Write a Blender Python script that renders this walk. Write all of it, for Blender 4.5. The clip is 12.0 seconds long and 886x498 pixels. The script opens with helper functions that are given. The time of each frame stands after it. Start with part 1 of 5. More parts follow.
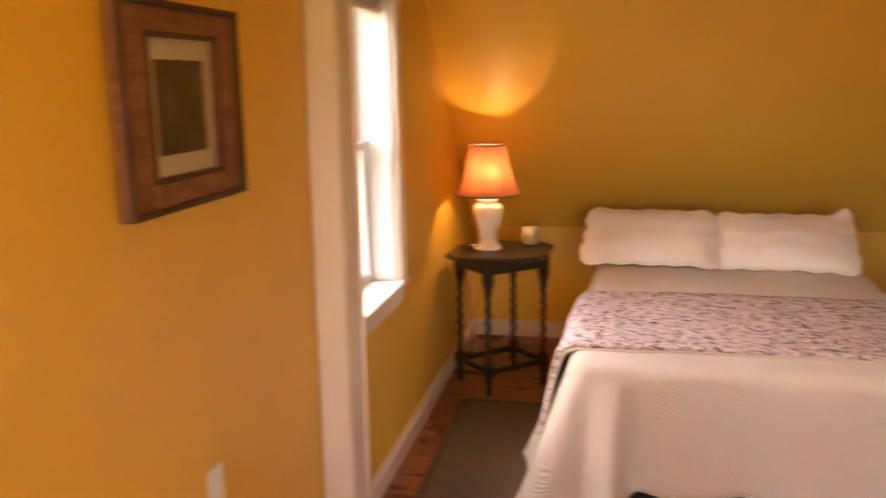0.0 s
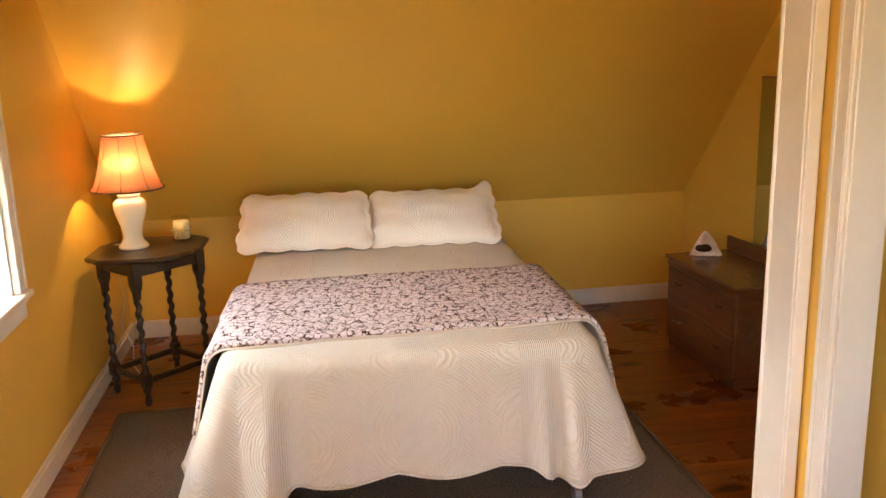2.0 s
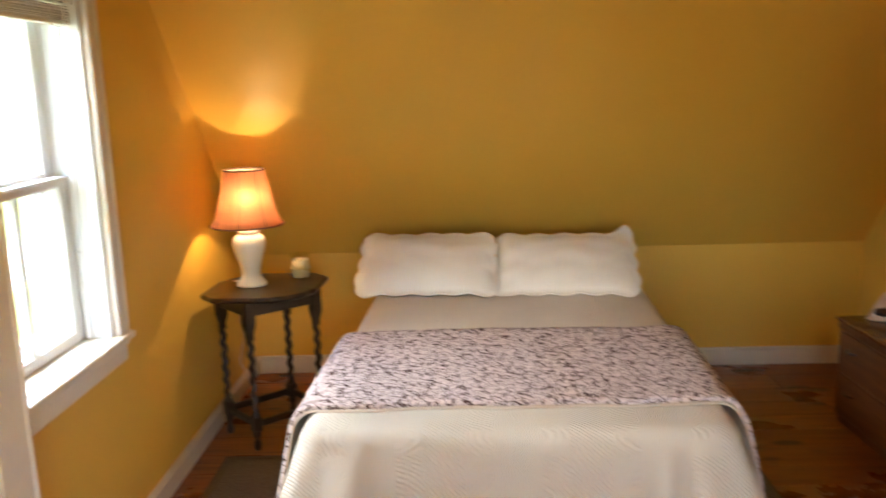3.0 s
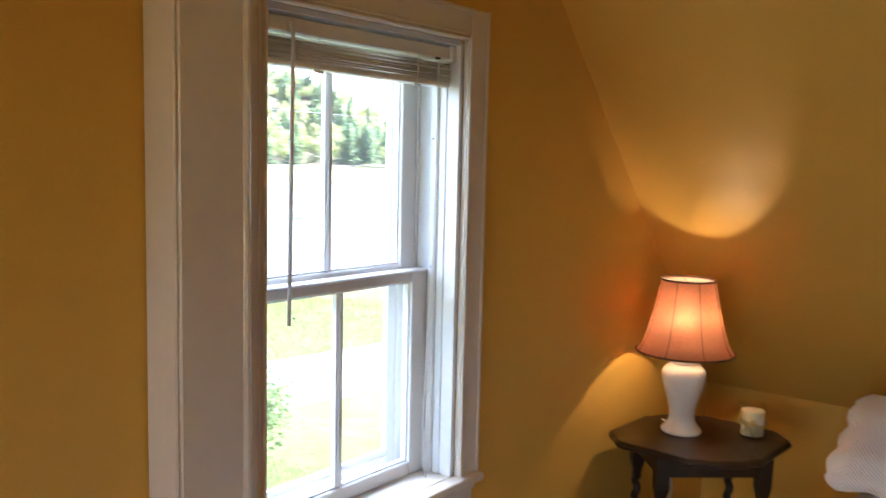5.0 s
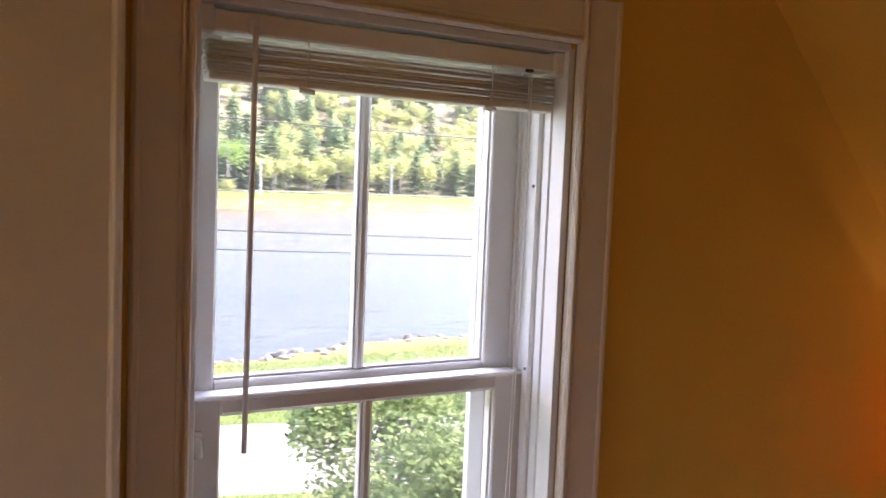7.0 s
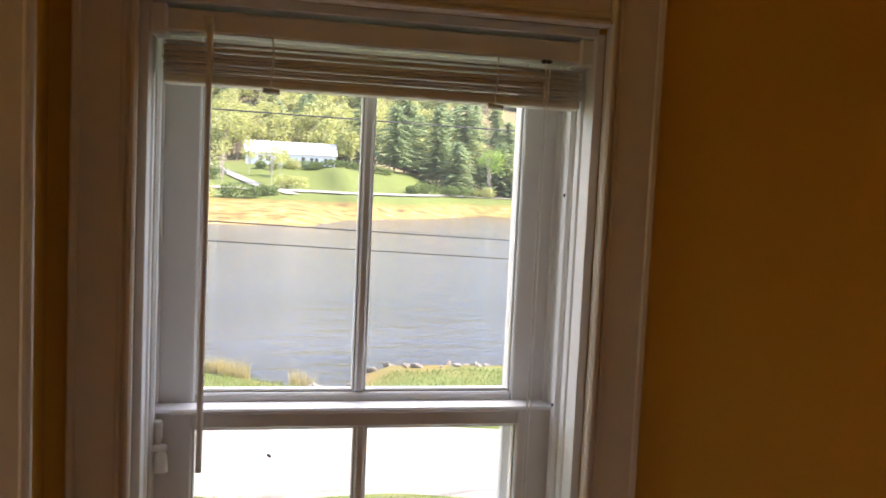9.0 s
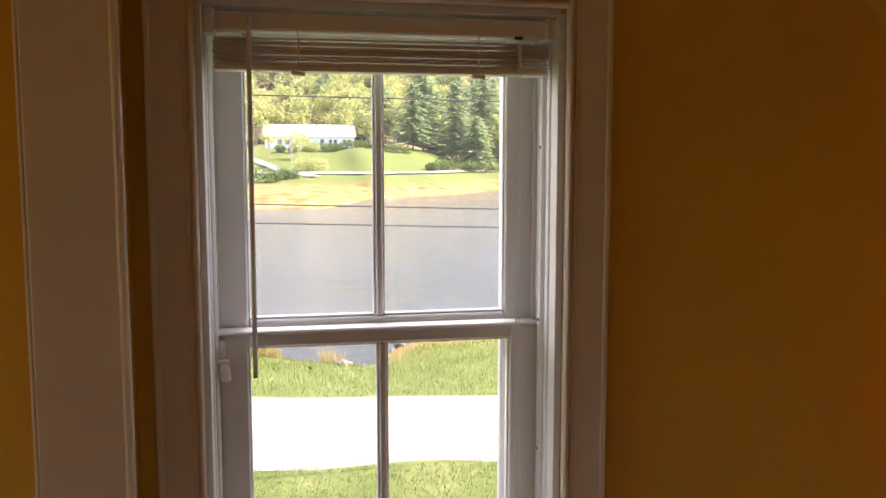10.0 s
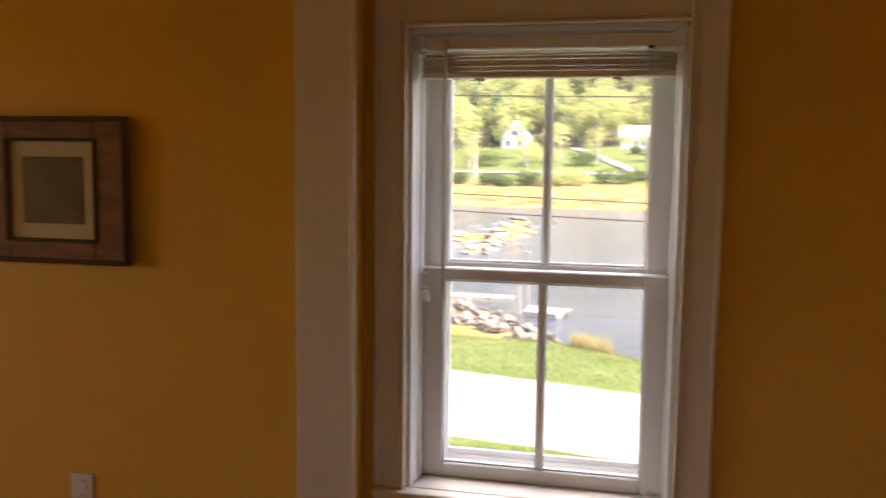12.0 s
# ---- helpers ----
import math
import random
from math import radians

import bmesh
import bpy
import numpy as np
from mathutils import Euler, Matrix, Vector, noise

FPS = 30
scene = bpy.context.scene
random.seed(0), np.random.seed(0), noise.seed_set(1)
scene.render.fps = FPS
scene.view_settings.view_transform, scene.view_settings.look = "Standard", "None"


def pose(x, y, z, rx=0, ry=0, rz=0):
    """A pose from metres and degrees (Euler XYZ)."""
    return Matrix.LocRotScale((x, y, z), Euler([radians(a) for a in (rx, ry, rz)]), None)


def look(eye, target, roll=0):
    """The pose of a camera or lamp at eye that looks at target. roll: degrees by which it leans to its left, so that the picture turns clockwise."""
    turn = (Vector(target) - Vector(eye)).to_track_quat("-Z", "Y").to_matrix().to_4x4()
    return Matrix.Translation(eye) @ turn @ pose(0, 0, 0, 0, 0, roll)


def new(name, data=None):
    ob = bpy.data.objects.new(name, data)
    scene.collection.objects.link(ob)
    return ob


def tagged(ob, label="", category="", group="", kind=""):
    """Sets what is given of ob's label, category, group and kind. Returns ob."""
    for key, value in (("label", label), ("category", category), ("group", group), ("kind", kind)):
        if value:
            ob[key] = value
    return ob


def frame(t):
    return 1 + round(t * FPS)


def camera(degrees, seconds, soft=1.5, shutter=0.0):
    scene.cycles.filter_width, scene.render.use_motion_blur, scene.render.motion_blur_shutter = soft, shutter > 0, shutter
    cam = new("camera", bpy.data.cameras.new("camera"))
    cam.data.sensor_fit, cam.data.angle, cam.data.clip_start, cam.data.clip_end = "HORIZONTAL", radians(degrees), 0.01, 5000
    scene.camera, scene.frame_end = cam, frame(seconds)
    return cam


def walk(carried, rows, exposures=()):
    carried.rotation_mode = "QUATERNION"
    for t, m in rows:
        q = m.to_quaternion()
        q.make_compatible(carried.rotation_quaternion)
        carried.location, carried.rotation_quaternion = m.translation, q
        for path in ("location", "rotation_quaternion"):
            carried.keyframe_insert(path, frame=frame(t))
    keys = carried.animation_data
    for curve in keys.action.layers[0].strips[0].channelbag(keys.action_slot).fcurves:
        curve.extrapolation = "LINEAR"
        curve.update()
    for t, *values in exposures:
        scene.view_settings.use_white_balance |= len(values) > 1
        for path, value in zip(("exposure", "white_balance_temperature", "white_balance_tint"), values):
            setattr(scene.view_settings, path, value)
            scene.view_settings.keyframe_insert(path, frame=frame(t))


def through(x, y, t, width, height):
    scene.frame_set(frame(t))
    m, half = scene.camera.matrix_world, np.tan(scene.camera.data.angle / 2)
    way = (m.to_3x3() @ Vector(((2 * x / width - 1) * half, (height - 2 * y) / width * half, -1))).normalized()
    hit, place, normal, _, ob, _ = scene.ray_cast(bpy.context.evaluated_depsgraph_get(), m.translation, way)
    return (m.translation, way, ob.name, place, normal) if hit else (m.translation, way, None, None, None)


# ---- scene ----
cam = camera(55.1, 12.0, shutter=0.5)
PATH = [
    (0, (0.885, -1.238, 1.578), (0.484, 0.682, 1.189), -1.0),
    (0.5, (0.990, -1.244, 1.585), (0.924, 0.715, 1.189), -1.6),
    (1, (0.998, -1.247, 1.588), (1.163, 0.705, 1.184), -1.4),
    (1.5, (1.018, -1.226, 1.596), (1.306, 0.704, 1.159), -1.7),
    (2, (1.06, -1.109, 1.592), (1.368, 0.814, 1.139), -1.6),
    (2.5, (1.148, -0.927, 1.607), (1.377, 1.011, 1.17), -1.2),
    (3, (1.252, -0.777, 1.62), (1.186, 1.184, 1.234), -1.7),
    (3.5, (1.304, -0.535, 1.618), (0.865, 1.387, 1.281), -0.6),
    (3.7, (1.309, -0.413, 1.627), (0.737, 1.48, 1.325), 0.1),
    (5.5, (1.383, 0.466, 1.648), (-0.004, 1.897, 1.471), 1.3),
    (6, (1.274, 0.69, 1.669), (-0.22, 2.01, 1.513), 1.7),
    (6.5, (1.239, 0.897, 1.682), (-0.385, 2.055, 1.531), 2.4),
    (7, (1.222, 1.083, 1.689), (-0.512, 2.07, 1.547), 2.3),
    (9, (1.226, 1.528, 1.706), (-0.722, 1.954, 1.558), 2.7),
    (9.5, (1.39, 1.519, 1.686), (-0.567, 1.894, 1.512), 1.1),
    (10, (1.543, 1.505, 1.672), (-0.411, 1.878, 1.467), 0.0),
    (10.5, (1.694, 1.566, 1.671), (-0.269, 1.899, 1.487), -0.8),
    (11, (1.943, 1.725, 1.653), (-0.047, 1.782, 1.469), -0.2),
    (11.5, (2.051, 1.822, 1.651), (0.069, 1.674, 1.432), 0.1),
    (12, (2.066, 1.922, 1.629), (0.126, 1.484, 1.422), 0.7),
]
EXPOSURES = [(0, 4.25, 9000, 33), (1.0, 4.5, 7800, 19), (2.0, 4.65, 7350, 14), (3.0, 4.45, 6700, 7), (3.7, 4.2, 6300, 8), (5.5, 3.35, 5500, 14),
             (6.5, 3.1, 5900, 23), (7.0, 3.05, 6400, 27), (9.0, 2.45, 7100, 20), (10.5, 2.65, 7600, 24), (12, 2.75, 7600, 23)]
walk(cam, [(t, look(eye, goal, roll)) for t, eye, goal, roll in PATH], EXPOSURES)

# ---- world, sun, exposure ----
SUN_DIR = Vector((0.10, 0.66, 0.74)).normalized()
world = bpy.data.worlds.new("sky")
scene.world = world
world.use_nodes = True
wn = world.node_tree
sky = wn.nodes.new("ShaderNodeTexSky")
sky.sky_type = 'NISHITA'
sky.sun_disc = False
sky.sun_elevation = math.asin(SUN_DIR.z)
sky.sun_rotation = math.atan2(SUN_DIR.x, SUN_DIR.y)
wn.nodes["Background"].inputs[1].default_value = 0.15
wn.links.new(sky.outputs[0], wn.nodes["Background"].inputs[0])
sun = new("sun", bpy.data.lights.new("sun", "SUN"))
sun.data.energy = 2.8
sun.data.angle = radians(0.5)
sun.data.color = (1, .95, .87)
sun.matrix_world = look(SUN_DIR * 50, (0, 0, 0))


def fill_lamp(name, at, goal, wide, high, watts, colour):
    """Area lamp added as extra daylight, in an opening or hung outside one."""
    ob = new(name, bpy.data.lights.new(name, "AREA"))
    ob.data.shape = "RECTANGLE"
    ob.data.size, ob.data.size_y, ob.data.energy, ob.data.color = wide, high, watts, colour
    ob.matrix_world = look(at, goal)
    return ob


# fill lamp in an assumed, unseen window, aimed up at side wall and slope
fill_lamp("fill_front", (-.11, -1.75, 1.36), (2.0, .1, 2.7), .50, 1.0, 1.6, (1, .88, .72))
# fill lamp in the unseen end wall window, added to light the bed side
fill_lamp("fill_back", (1.55, -2.64, 1.36), (1.55, 0, 2.7), 1.1, 1.0, .42, (1, .88, .70))
# added fill hung outside above the sash window to brighten the room
fill_lamp("fill_outside_window", (-1.0, 1.70, 2.42), (0, 1.70, 1.30), 1.2, .6, 5.0, (.90, .95, 1))
fill_lamp("fill_outside_wide", (-4.5, 0.6, 4.2), (0, 1.70, 1.40), 7.0, .8, 52.0, (1, .93, .82))


# ---- materials ----
class NT:
    """Short hand for building a node material."""

    def __init__(self, name):
        self.m = bpy.data.materials.new(name)
        self.m.use_nodes = True
        self.t = self.m.node_tree
        self.b = self.t.nodes["Principled BSDF"]
        self.out = self.t.nodes["Material Output"]
        self.co = self.n("ShaderNodeTexCoord").outputs["Object"]

    def n(self, kind, **kw):
        node = self.t.nodes.new(kind)
        for k, v in kw.items():
            node.inputs[k.replace("_", " ")].default_value = v
        return node

    def link(self, a, b):
        self.t.links.new(a, b)

    def scaled(self, sx, sy, sz, src=None):
        mp = self.n("ShaderNodeMapping")
        mp.inputs["Scale"].default_value = (sx, sy, sz)
        self.link(src or self.co, mp.inputs["Vector"])
        return mp.outputs[0]

    def noise(self, scale, detail=4, vec=None, rough=.55):
        nd = self.n("ShaderNodeTexNoise", Scale=scale, Detail=detail, Roughness=rough)
        self.link(vec or self.co, nd.inputs["Vector"])
        return nd.outputs["Fac"]

    def ramp(self, fac, stops):
        r = self.n("ShaderNodeValToRGB")
        e = r.color_ramp.elements
        while len(e) < len(stops):
            e.new(.5)
        for el, (p, c) in zip(e, stops):
            el.position, el.color = p, (*c, 1)
        self.link(fac, r.inputs[0])
        return r.outputs[0]

    def mix(self, fac, a, b, mode="MIX"):
        mx = self.n("ShaderNodeMix")
        mx.data_type, mx.blend_type = "RGBA", mode
        for s, v in ((mx.inputs[0], fac), (mx.inputs[6], a), (mx.inputs[7], b)):
            if isinstance(v, (int, float)):
                s.default_value = v
            elif isinstance(v, tuple):
                s.default_value = (*v, 1)
            else:
                self.link(v, s)
        return mx.outputs[2]

    def math(self, op, a, b=0.0):
        mt = self.n("ShaderNodeMath")
        mt.operation = op
        for s, v in zip(mt.inputs, (a, b)):
            if isinstance(v, (int, float)):
                s.default_value = v
            else:
                self.link(v, s)
        return mt.outputs[0]

    def bump(self, height, strength, dist=.01):
        bp = self.n("ShaderNodeBump", Strength=strength, Distance=dist)
        self.link(height, bp.inputs["Height"])
        self.link(bp.outputs[0], self.b.inputs["Normal"])

    def base(self, col):
        if isinstance(col, tuple):
            self.b.inputs["Base Color"].default_value = (*col, 1)
        else:
            self.link(col, self.b.inputs["Base Color"])

    def set(self, rough=.5, metal=0.0, spec=.5):
        self.b.inputs["Roughness"].default_value = rough
        self.b.inputs["Metallic"].default_value = metal
        self.b.inputs["Specular IOR Level"].default_value = spec
        return self.m


def sh(c, k):
    return tuple(min(1.0, v * k) for v in c)


def plain(name, c, rough=.5, metal=0.0, var=.08, big=2.0, fine=60, bump=.08, dist=.002, spec=.5):
    t = NT(name)
    a = t.ramp(t.noise(big, 3), [(.3, sh(c, 1 - var)), (.7, sh(c, 1 + var))])
    f = t.noise(fine, 3)
    t.base(t.mix(.25, a, t.ramp(f, [(.3, sh(c, 1 - 1.5 * var)), (.7, sh(c, 1 + var))])))
    t.bump(f, bump, dist)
    return t.set(rough, metal, spec)


WALL = plain("yellow_wall_paint", (.77, .462, .080), .42, var=.05, big=1.3, fine=110, bump=.12, dist=.002, spec=.35)
TRIM = plain("white_trim_paint", (.76, .69, .59), .35, var=.05, big=3, fine=25, bump=.10, dist=.002)
SASHPAINT = plain("white_sash_paint", (.74, .73, .71), .35, var=.05, big=3, fine=25, bump=.10, dist=.002)
WHITE = plain("white_plastic", (.78, .77, .74), .3, var=.03, bump=.02)
BLIND = plain("white_blind_vinyl", (.80, .77, .70), .4, var=.04, fine=40, bump=.03)
CERAMIC = plain("cream_ceramic", (.82, .78, .70), .16, var=.02, bump=.01)
DARKWOOD = plain("dark_oak", (.030, .017, .010), .30, var=.45, big=8, fine=70, bump=.15)
STEEL = plain("grey_metal", (.25, .25, .26), .4, .8, bump=.03)
BLACK = plain("black_iron", (.015, .014, .014), .5, var=.2)
WAX = plain("cream_wax", (.80, .70, .46), .5, var=.04)
RAFFIA = plain("straw_ribbon", (.55, .42, .16), .7, var=.2)
RUG_EDGE = plain("rug_binding", (.13, .095, .07), .9, var=.15, fine=200, bump=.4)
TRUNK = plain("bark", (.16, .13, .105), .9, var=.35, fine=20, bump=.4, dist=.02)
BIRCH = plain("pale_bark", (.33, .29, .24), .8, var=.25, fine=12, bump=.2)
SIDING = plain("white_siding", (.60, .62, .65), .6, var=.05)
CLAP = plain("grey_clapboard", (.55, .56, .56), .7, var=.1)
ROOF = plain("pale_shingle", (.42, .42, .43), .85, var=.15, fine=3, bump=.2)
GLASSDARK = plain("dark_window_glass", (.04, .05, .06), .08, var=.1)
STONE = plain("granite", (.20, .175, .14), .85, var=.25, big=1.5, fine=9, bump=.5, dist=.05)
PLANKGREY = plain("weathered_plank", (.32, .295, .26), .8, var=.15, fine=9, bump=.3)
CABLE = plain("cable_rubber", (.02, .02, .02), .6, var=.1)
INK = plain("picture_board", (.60, .55, .46), .6, var=.04)
GROUNDROAD = plain("pale_gravel", (.27, .25, .215), .95, var=.14, big=.5, fine=14, bump=.5, dist=.02)


def plank_material():
    t = NT("pine_floorboard")
    info = t.n("ShaderNodeObjectInfo")
    off = t.n("ShaderNodeVectorMath")
    off.operation = "ADD"
    comb = t.n("ShaderNodeCombineXYZ")
    t.link(t.math("MULTIPLY", info.outputs["Random"], 37.0), comb.inputs[0])
    t.link(t.math("MULTIPLY", info.outputs["Random"], 91.0), comb.inputs[1])
    t.link(t.co, off.inputs[0])
    t.link(comb.outputs[0], off.inputs[1])
    v = off.outputs[0]
    grain = t.noise(1, 6, t.scaled(1.6, 26, 10, v), .62)
    wear = t.noise(3.2, 5, v)
    c = t.ramp(grain, [(.30, (.18, .055, .015)), (.5, (.38, .125, .030)), (.72, (.50, .20, .056))])
    knots = t.n("ShaderNodeTexVoronoi", Scale=1.0)
    t.link(t.scaled(2.4, 6.5, 1, v), knots.inputs["Vector"])
    k = t.ramp(knots.outputs["Distance"], [(.0, (.03, .012, .006)), (.13, (.12, .045, .015)), (.22, (1, 1, 1))])
    c = t.mix(.85, c, k, "MULTIPLY")
    c = t.mix(.7, c, t.ramp(wear, [(.35, (.42, .36, .32)), (.62, (1, 1, 1))]), "MULTIPLY")
    c = t.mix(1.0, c, t.ramp(info.outputs["Random"], [(0, (.72, .66, .62)), (1, (1.0, 1.0, 1.0))]), "MULTIPLY")
    t.base(c)
    t.bump(grain, .18, .003)
    t.link(t.ramp(wear, [(.3, (.22, .22, .22)), (.7, (.42, .42, .42))]), t.b.inputs["Roughness"])
    t.b.inputs["Specular IOR Level"].default_value = .5
    return t.m


def brown_wood(name, dark, light, axis=(3, 30, 30), rough=.28):
    t = NT(name)
    g = t.noise(1, 6, t.scaled(*axis), .65)
    big = t.noise(4, 3)
    c = t.ramp(g, [(.3, dark), (.7, light)])
    t.base(t.mix(.5, c, t.ramp(big, [(.3, (.55, .5, .46)), (.7, (1, 1, 1))]), "MULTIPLY"))
    t.bump(g, .1, .002)
    return t.set(rough)


def rug_material():
    t = NT("taupe_woven_rug")
    w1 = t.n("ShaderNodeTexWave", Scale=40.0, Distortion=1.5, Detail=2.0)
    t.link(t.co, w1.inputs["Vector"])
    w2 = t.n("ShaderNodeTexWave", Scale=55.0, Distortion=1.5, Detail=2.0)
    w2.bands_direction = "Y"
    t.link(t.co, w2.inputs["Vector"])
    h = t.math("ADD", w1.outputs["Fac"], w2.outputs["Fac"])
    n1 = t.noise(2.2, 4)
    c = t.ramp(t.noise(130, 2), [(.3, (.14, .105, .078)), (.7, (.27, .215, .165))])
    t.base(t.mix(.6, c, t.ramp(n1, [(.3, (.7, .7, .7)), (.7, (1, 1, 1))]), "MULTIPLY"))
    t.bump(h, .5, .004)
    return t.set(.95, spec=.1)


def quilt_material(name, c, scale=1.0, relief=.35):
    """White matelasse cotton: stitched channels, arcs and trellis blocks as relief."""
    t = NT(name)
    sep = t.n("ShaderNodeSeparateXYZ")
    t.link(t.co, sep.inputs[0])
    rings = t.n("ShaderNodeTexWave", Scale=17.0 * scale, Distortion=3.5, Detail=2.0)
    rings.wave_type = "RINGS"
    rings.rings_direction = "SPHERICAL"
    wrap = t.n("ShaderNodeVectorMath")
    wrap.operation = "WRAP"
    wrap.inputs[1].default_value = (.19, .19, .19)
    wrap.inputs[2].default_value = (-.19, -.19, -.19)
    t.link(t.co, wrap.inputs[0])
    t.link(wrap.outputs[0], rings.inputs["Vector"])
    bands = t.n("ShaderNodeTexWave", Scale=27.0 * scale, Distortion=1.4, Detail=1.0)
    t.link(t.co, bands.inputs["Vector"])
    diag = t.n("ShaderNodeTexWave", Scale=23.0 * scale, Distortion=1.6, Detail=1.0)
    diag.bands_direction = "DIAGONAL"
    t.link(t.co, diag.inputs["Vector"])
    sel = t.math("PINGPONG", t.math("ADD", sep.outputs[0], t.math("MULTIPLY", sep.outputs[1], .0)), .21)
    s1 = t.math("GREATER_THAN", sel, .07)
    s2 = t.math("GREATER_THAN", sel, .15)
    h = t.mix(s1, bands.outputs["Color"], rings.outputs["Color"])
    h = t.mix(s2, h, diag.outputs["Color"])
    n1 = t.noise(2.5, 3)
    t.base(t.ramp(n1, [(.3, sh(c, .93)), (.7, sh(c, 1.03))]))
    soft = t.noise(16, 5)
    add = t.mix(.5, h, soft, "ADD")
    t.bump(add, relief, .006)
    return t.set(.85, spec=.15)


def throw_material():
    t = NT("petal_fleece")
    warp = t.n("ShaderNodeVectorMath")
    warp.operation = "ADD"
    nz = t.n("ShaderNodeTexNoise", Scale=22.0, Detail=3.0)
    t.link(t.co, nz.inputs["Vector"])
    sc = t.n("ShaderNodeVectorMath")
    sc.operation = "SCALE"
    sc.inputs["Scale"].default_value = .05
    t.link(nz.outputs["Color"], sc.inputs[0])
    t.link(t.co, warp.inputs[0])
    t.link(sc.outputs[0], warp.inputs[1])
    vo = t.n("ShaderNodeTexVoronoi", Scale=38.0, Randomness=1.0)
    vo.feature = "DISTANCE_TO_EDGE"
    t.link(warp.outputs[0], vo.inputs["Vector"])
    gaps = t.noise(30, 4)
    edge = t.math("ADD", vo.outputs["Distance"], t.math("MULTIPLY", t.math("SUBTRACT", gaps, .47), .34))
    petals = t.ramp(t.noise(75, 4), [(.3, (.48, .39, .39)), (.6, (.70, .61, .61))])
    dark = t.ramp(edge, [(.035, (.085, .045, .040)), (.10, (1, 1, 1))])
    t.base(t.mix(1.0, petals, dark, "MULTIPLY"))
    t.bump(t.math("ADD", vo.outputs["Distance"], t.math("MULTIPLY", gaps, .3)), .35, .006)
    return t.set(.95, spec=.1)


def shade_material(name, dark, light, through, veil):
    """Thin cloth: some light thrown back, some spread through, some let on in a soft beam."""
    t = NT(name)
    col = t.ramp(t.noise(140, 2), [(.3, dark), (.7, light)])
    dif = t.n("ShaderNodeBsdfDiffuse")
    tra = t.n("ShaderNodeBsdfTranslucent")
    beam = t.n("ShaderNodeBsdfRefraction", Roughness=.9, IOR=1.25)
    t.link(col, dif.inputs[0])
    t.link(col, tra.inputs[0])
    t.link(col, beam.inputs[0])
    soft = t.n("ShaderNodeMixShader")
    soft.inputs[0].default_value = veil
    t.link(tra.outputs[0], soft.inputs[1])
    t.link(beam.outputs[0], soft.inputs[2])
    mx = t.n("ShaderNodeMixShader")
    mx.inputs[0].default_value = through
    t.link(dif.outputs[0], mx.inputs[1])
    t.link(soft.outputs[0], mx.inputs[2])
    t.link(mx.outputs[0], t.out.inputs[0])
    return t.m


def glass_material(name, tint=(1, 1, 1), rough=.0, haze=0.0):
    t = NT(name)
    tr = t.n("ShaderNodeBsdfTransparent")
    tr.inputs[0].default_value = (*tint, 1)
    gl = t.n("ShaderNodeBsdfGlossy")
    gl.inputs["Roughness"].default_value = rough
    fr = t.n("ShaderNodeLayerWeight", Blend=.5)
    gloss = t.math("ADD", t.math("MULTIPLY", t.math("POWER", fr.outputs["Facing"], 5.0), .6), .025)
    mx = t.n("ShaderNodeMixShader")
    t.link(gloss, mx.inputs[0])
    t.link(tr.outputs[0], mx.inputs[1])
    t.link(gl.outputs[0], mx.inputs[2])
    # milky film in the glass imitates the bright haze over the view
    film = t.n("ShaderNodeBsdfTranslucent")
    film.inputs[0].default_value = (.9, .9, .88, 1)
    veil = t.n("ShaderNodeMixShader")
    t.link(t.math("MULTIPLY", t.math("ADD", t.noise(3.0, 4), .5), haze), veil.inputs[0])
    t.link(mx.outputs[0], veil.inputs[1])
    t.link(film.outputs[0], veil.inputs[2])
    t.link(veil.outputs[0], t.out.inputs[0])
    return t.m


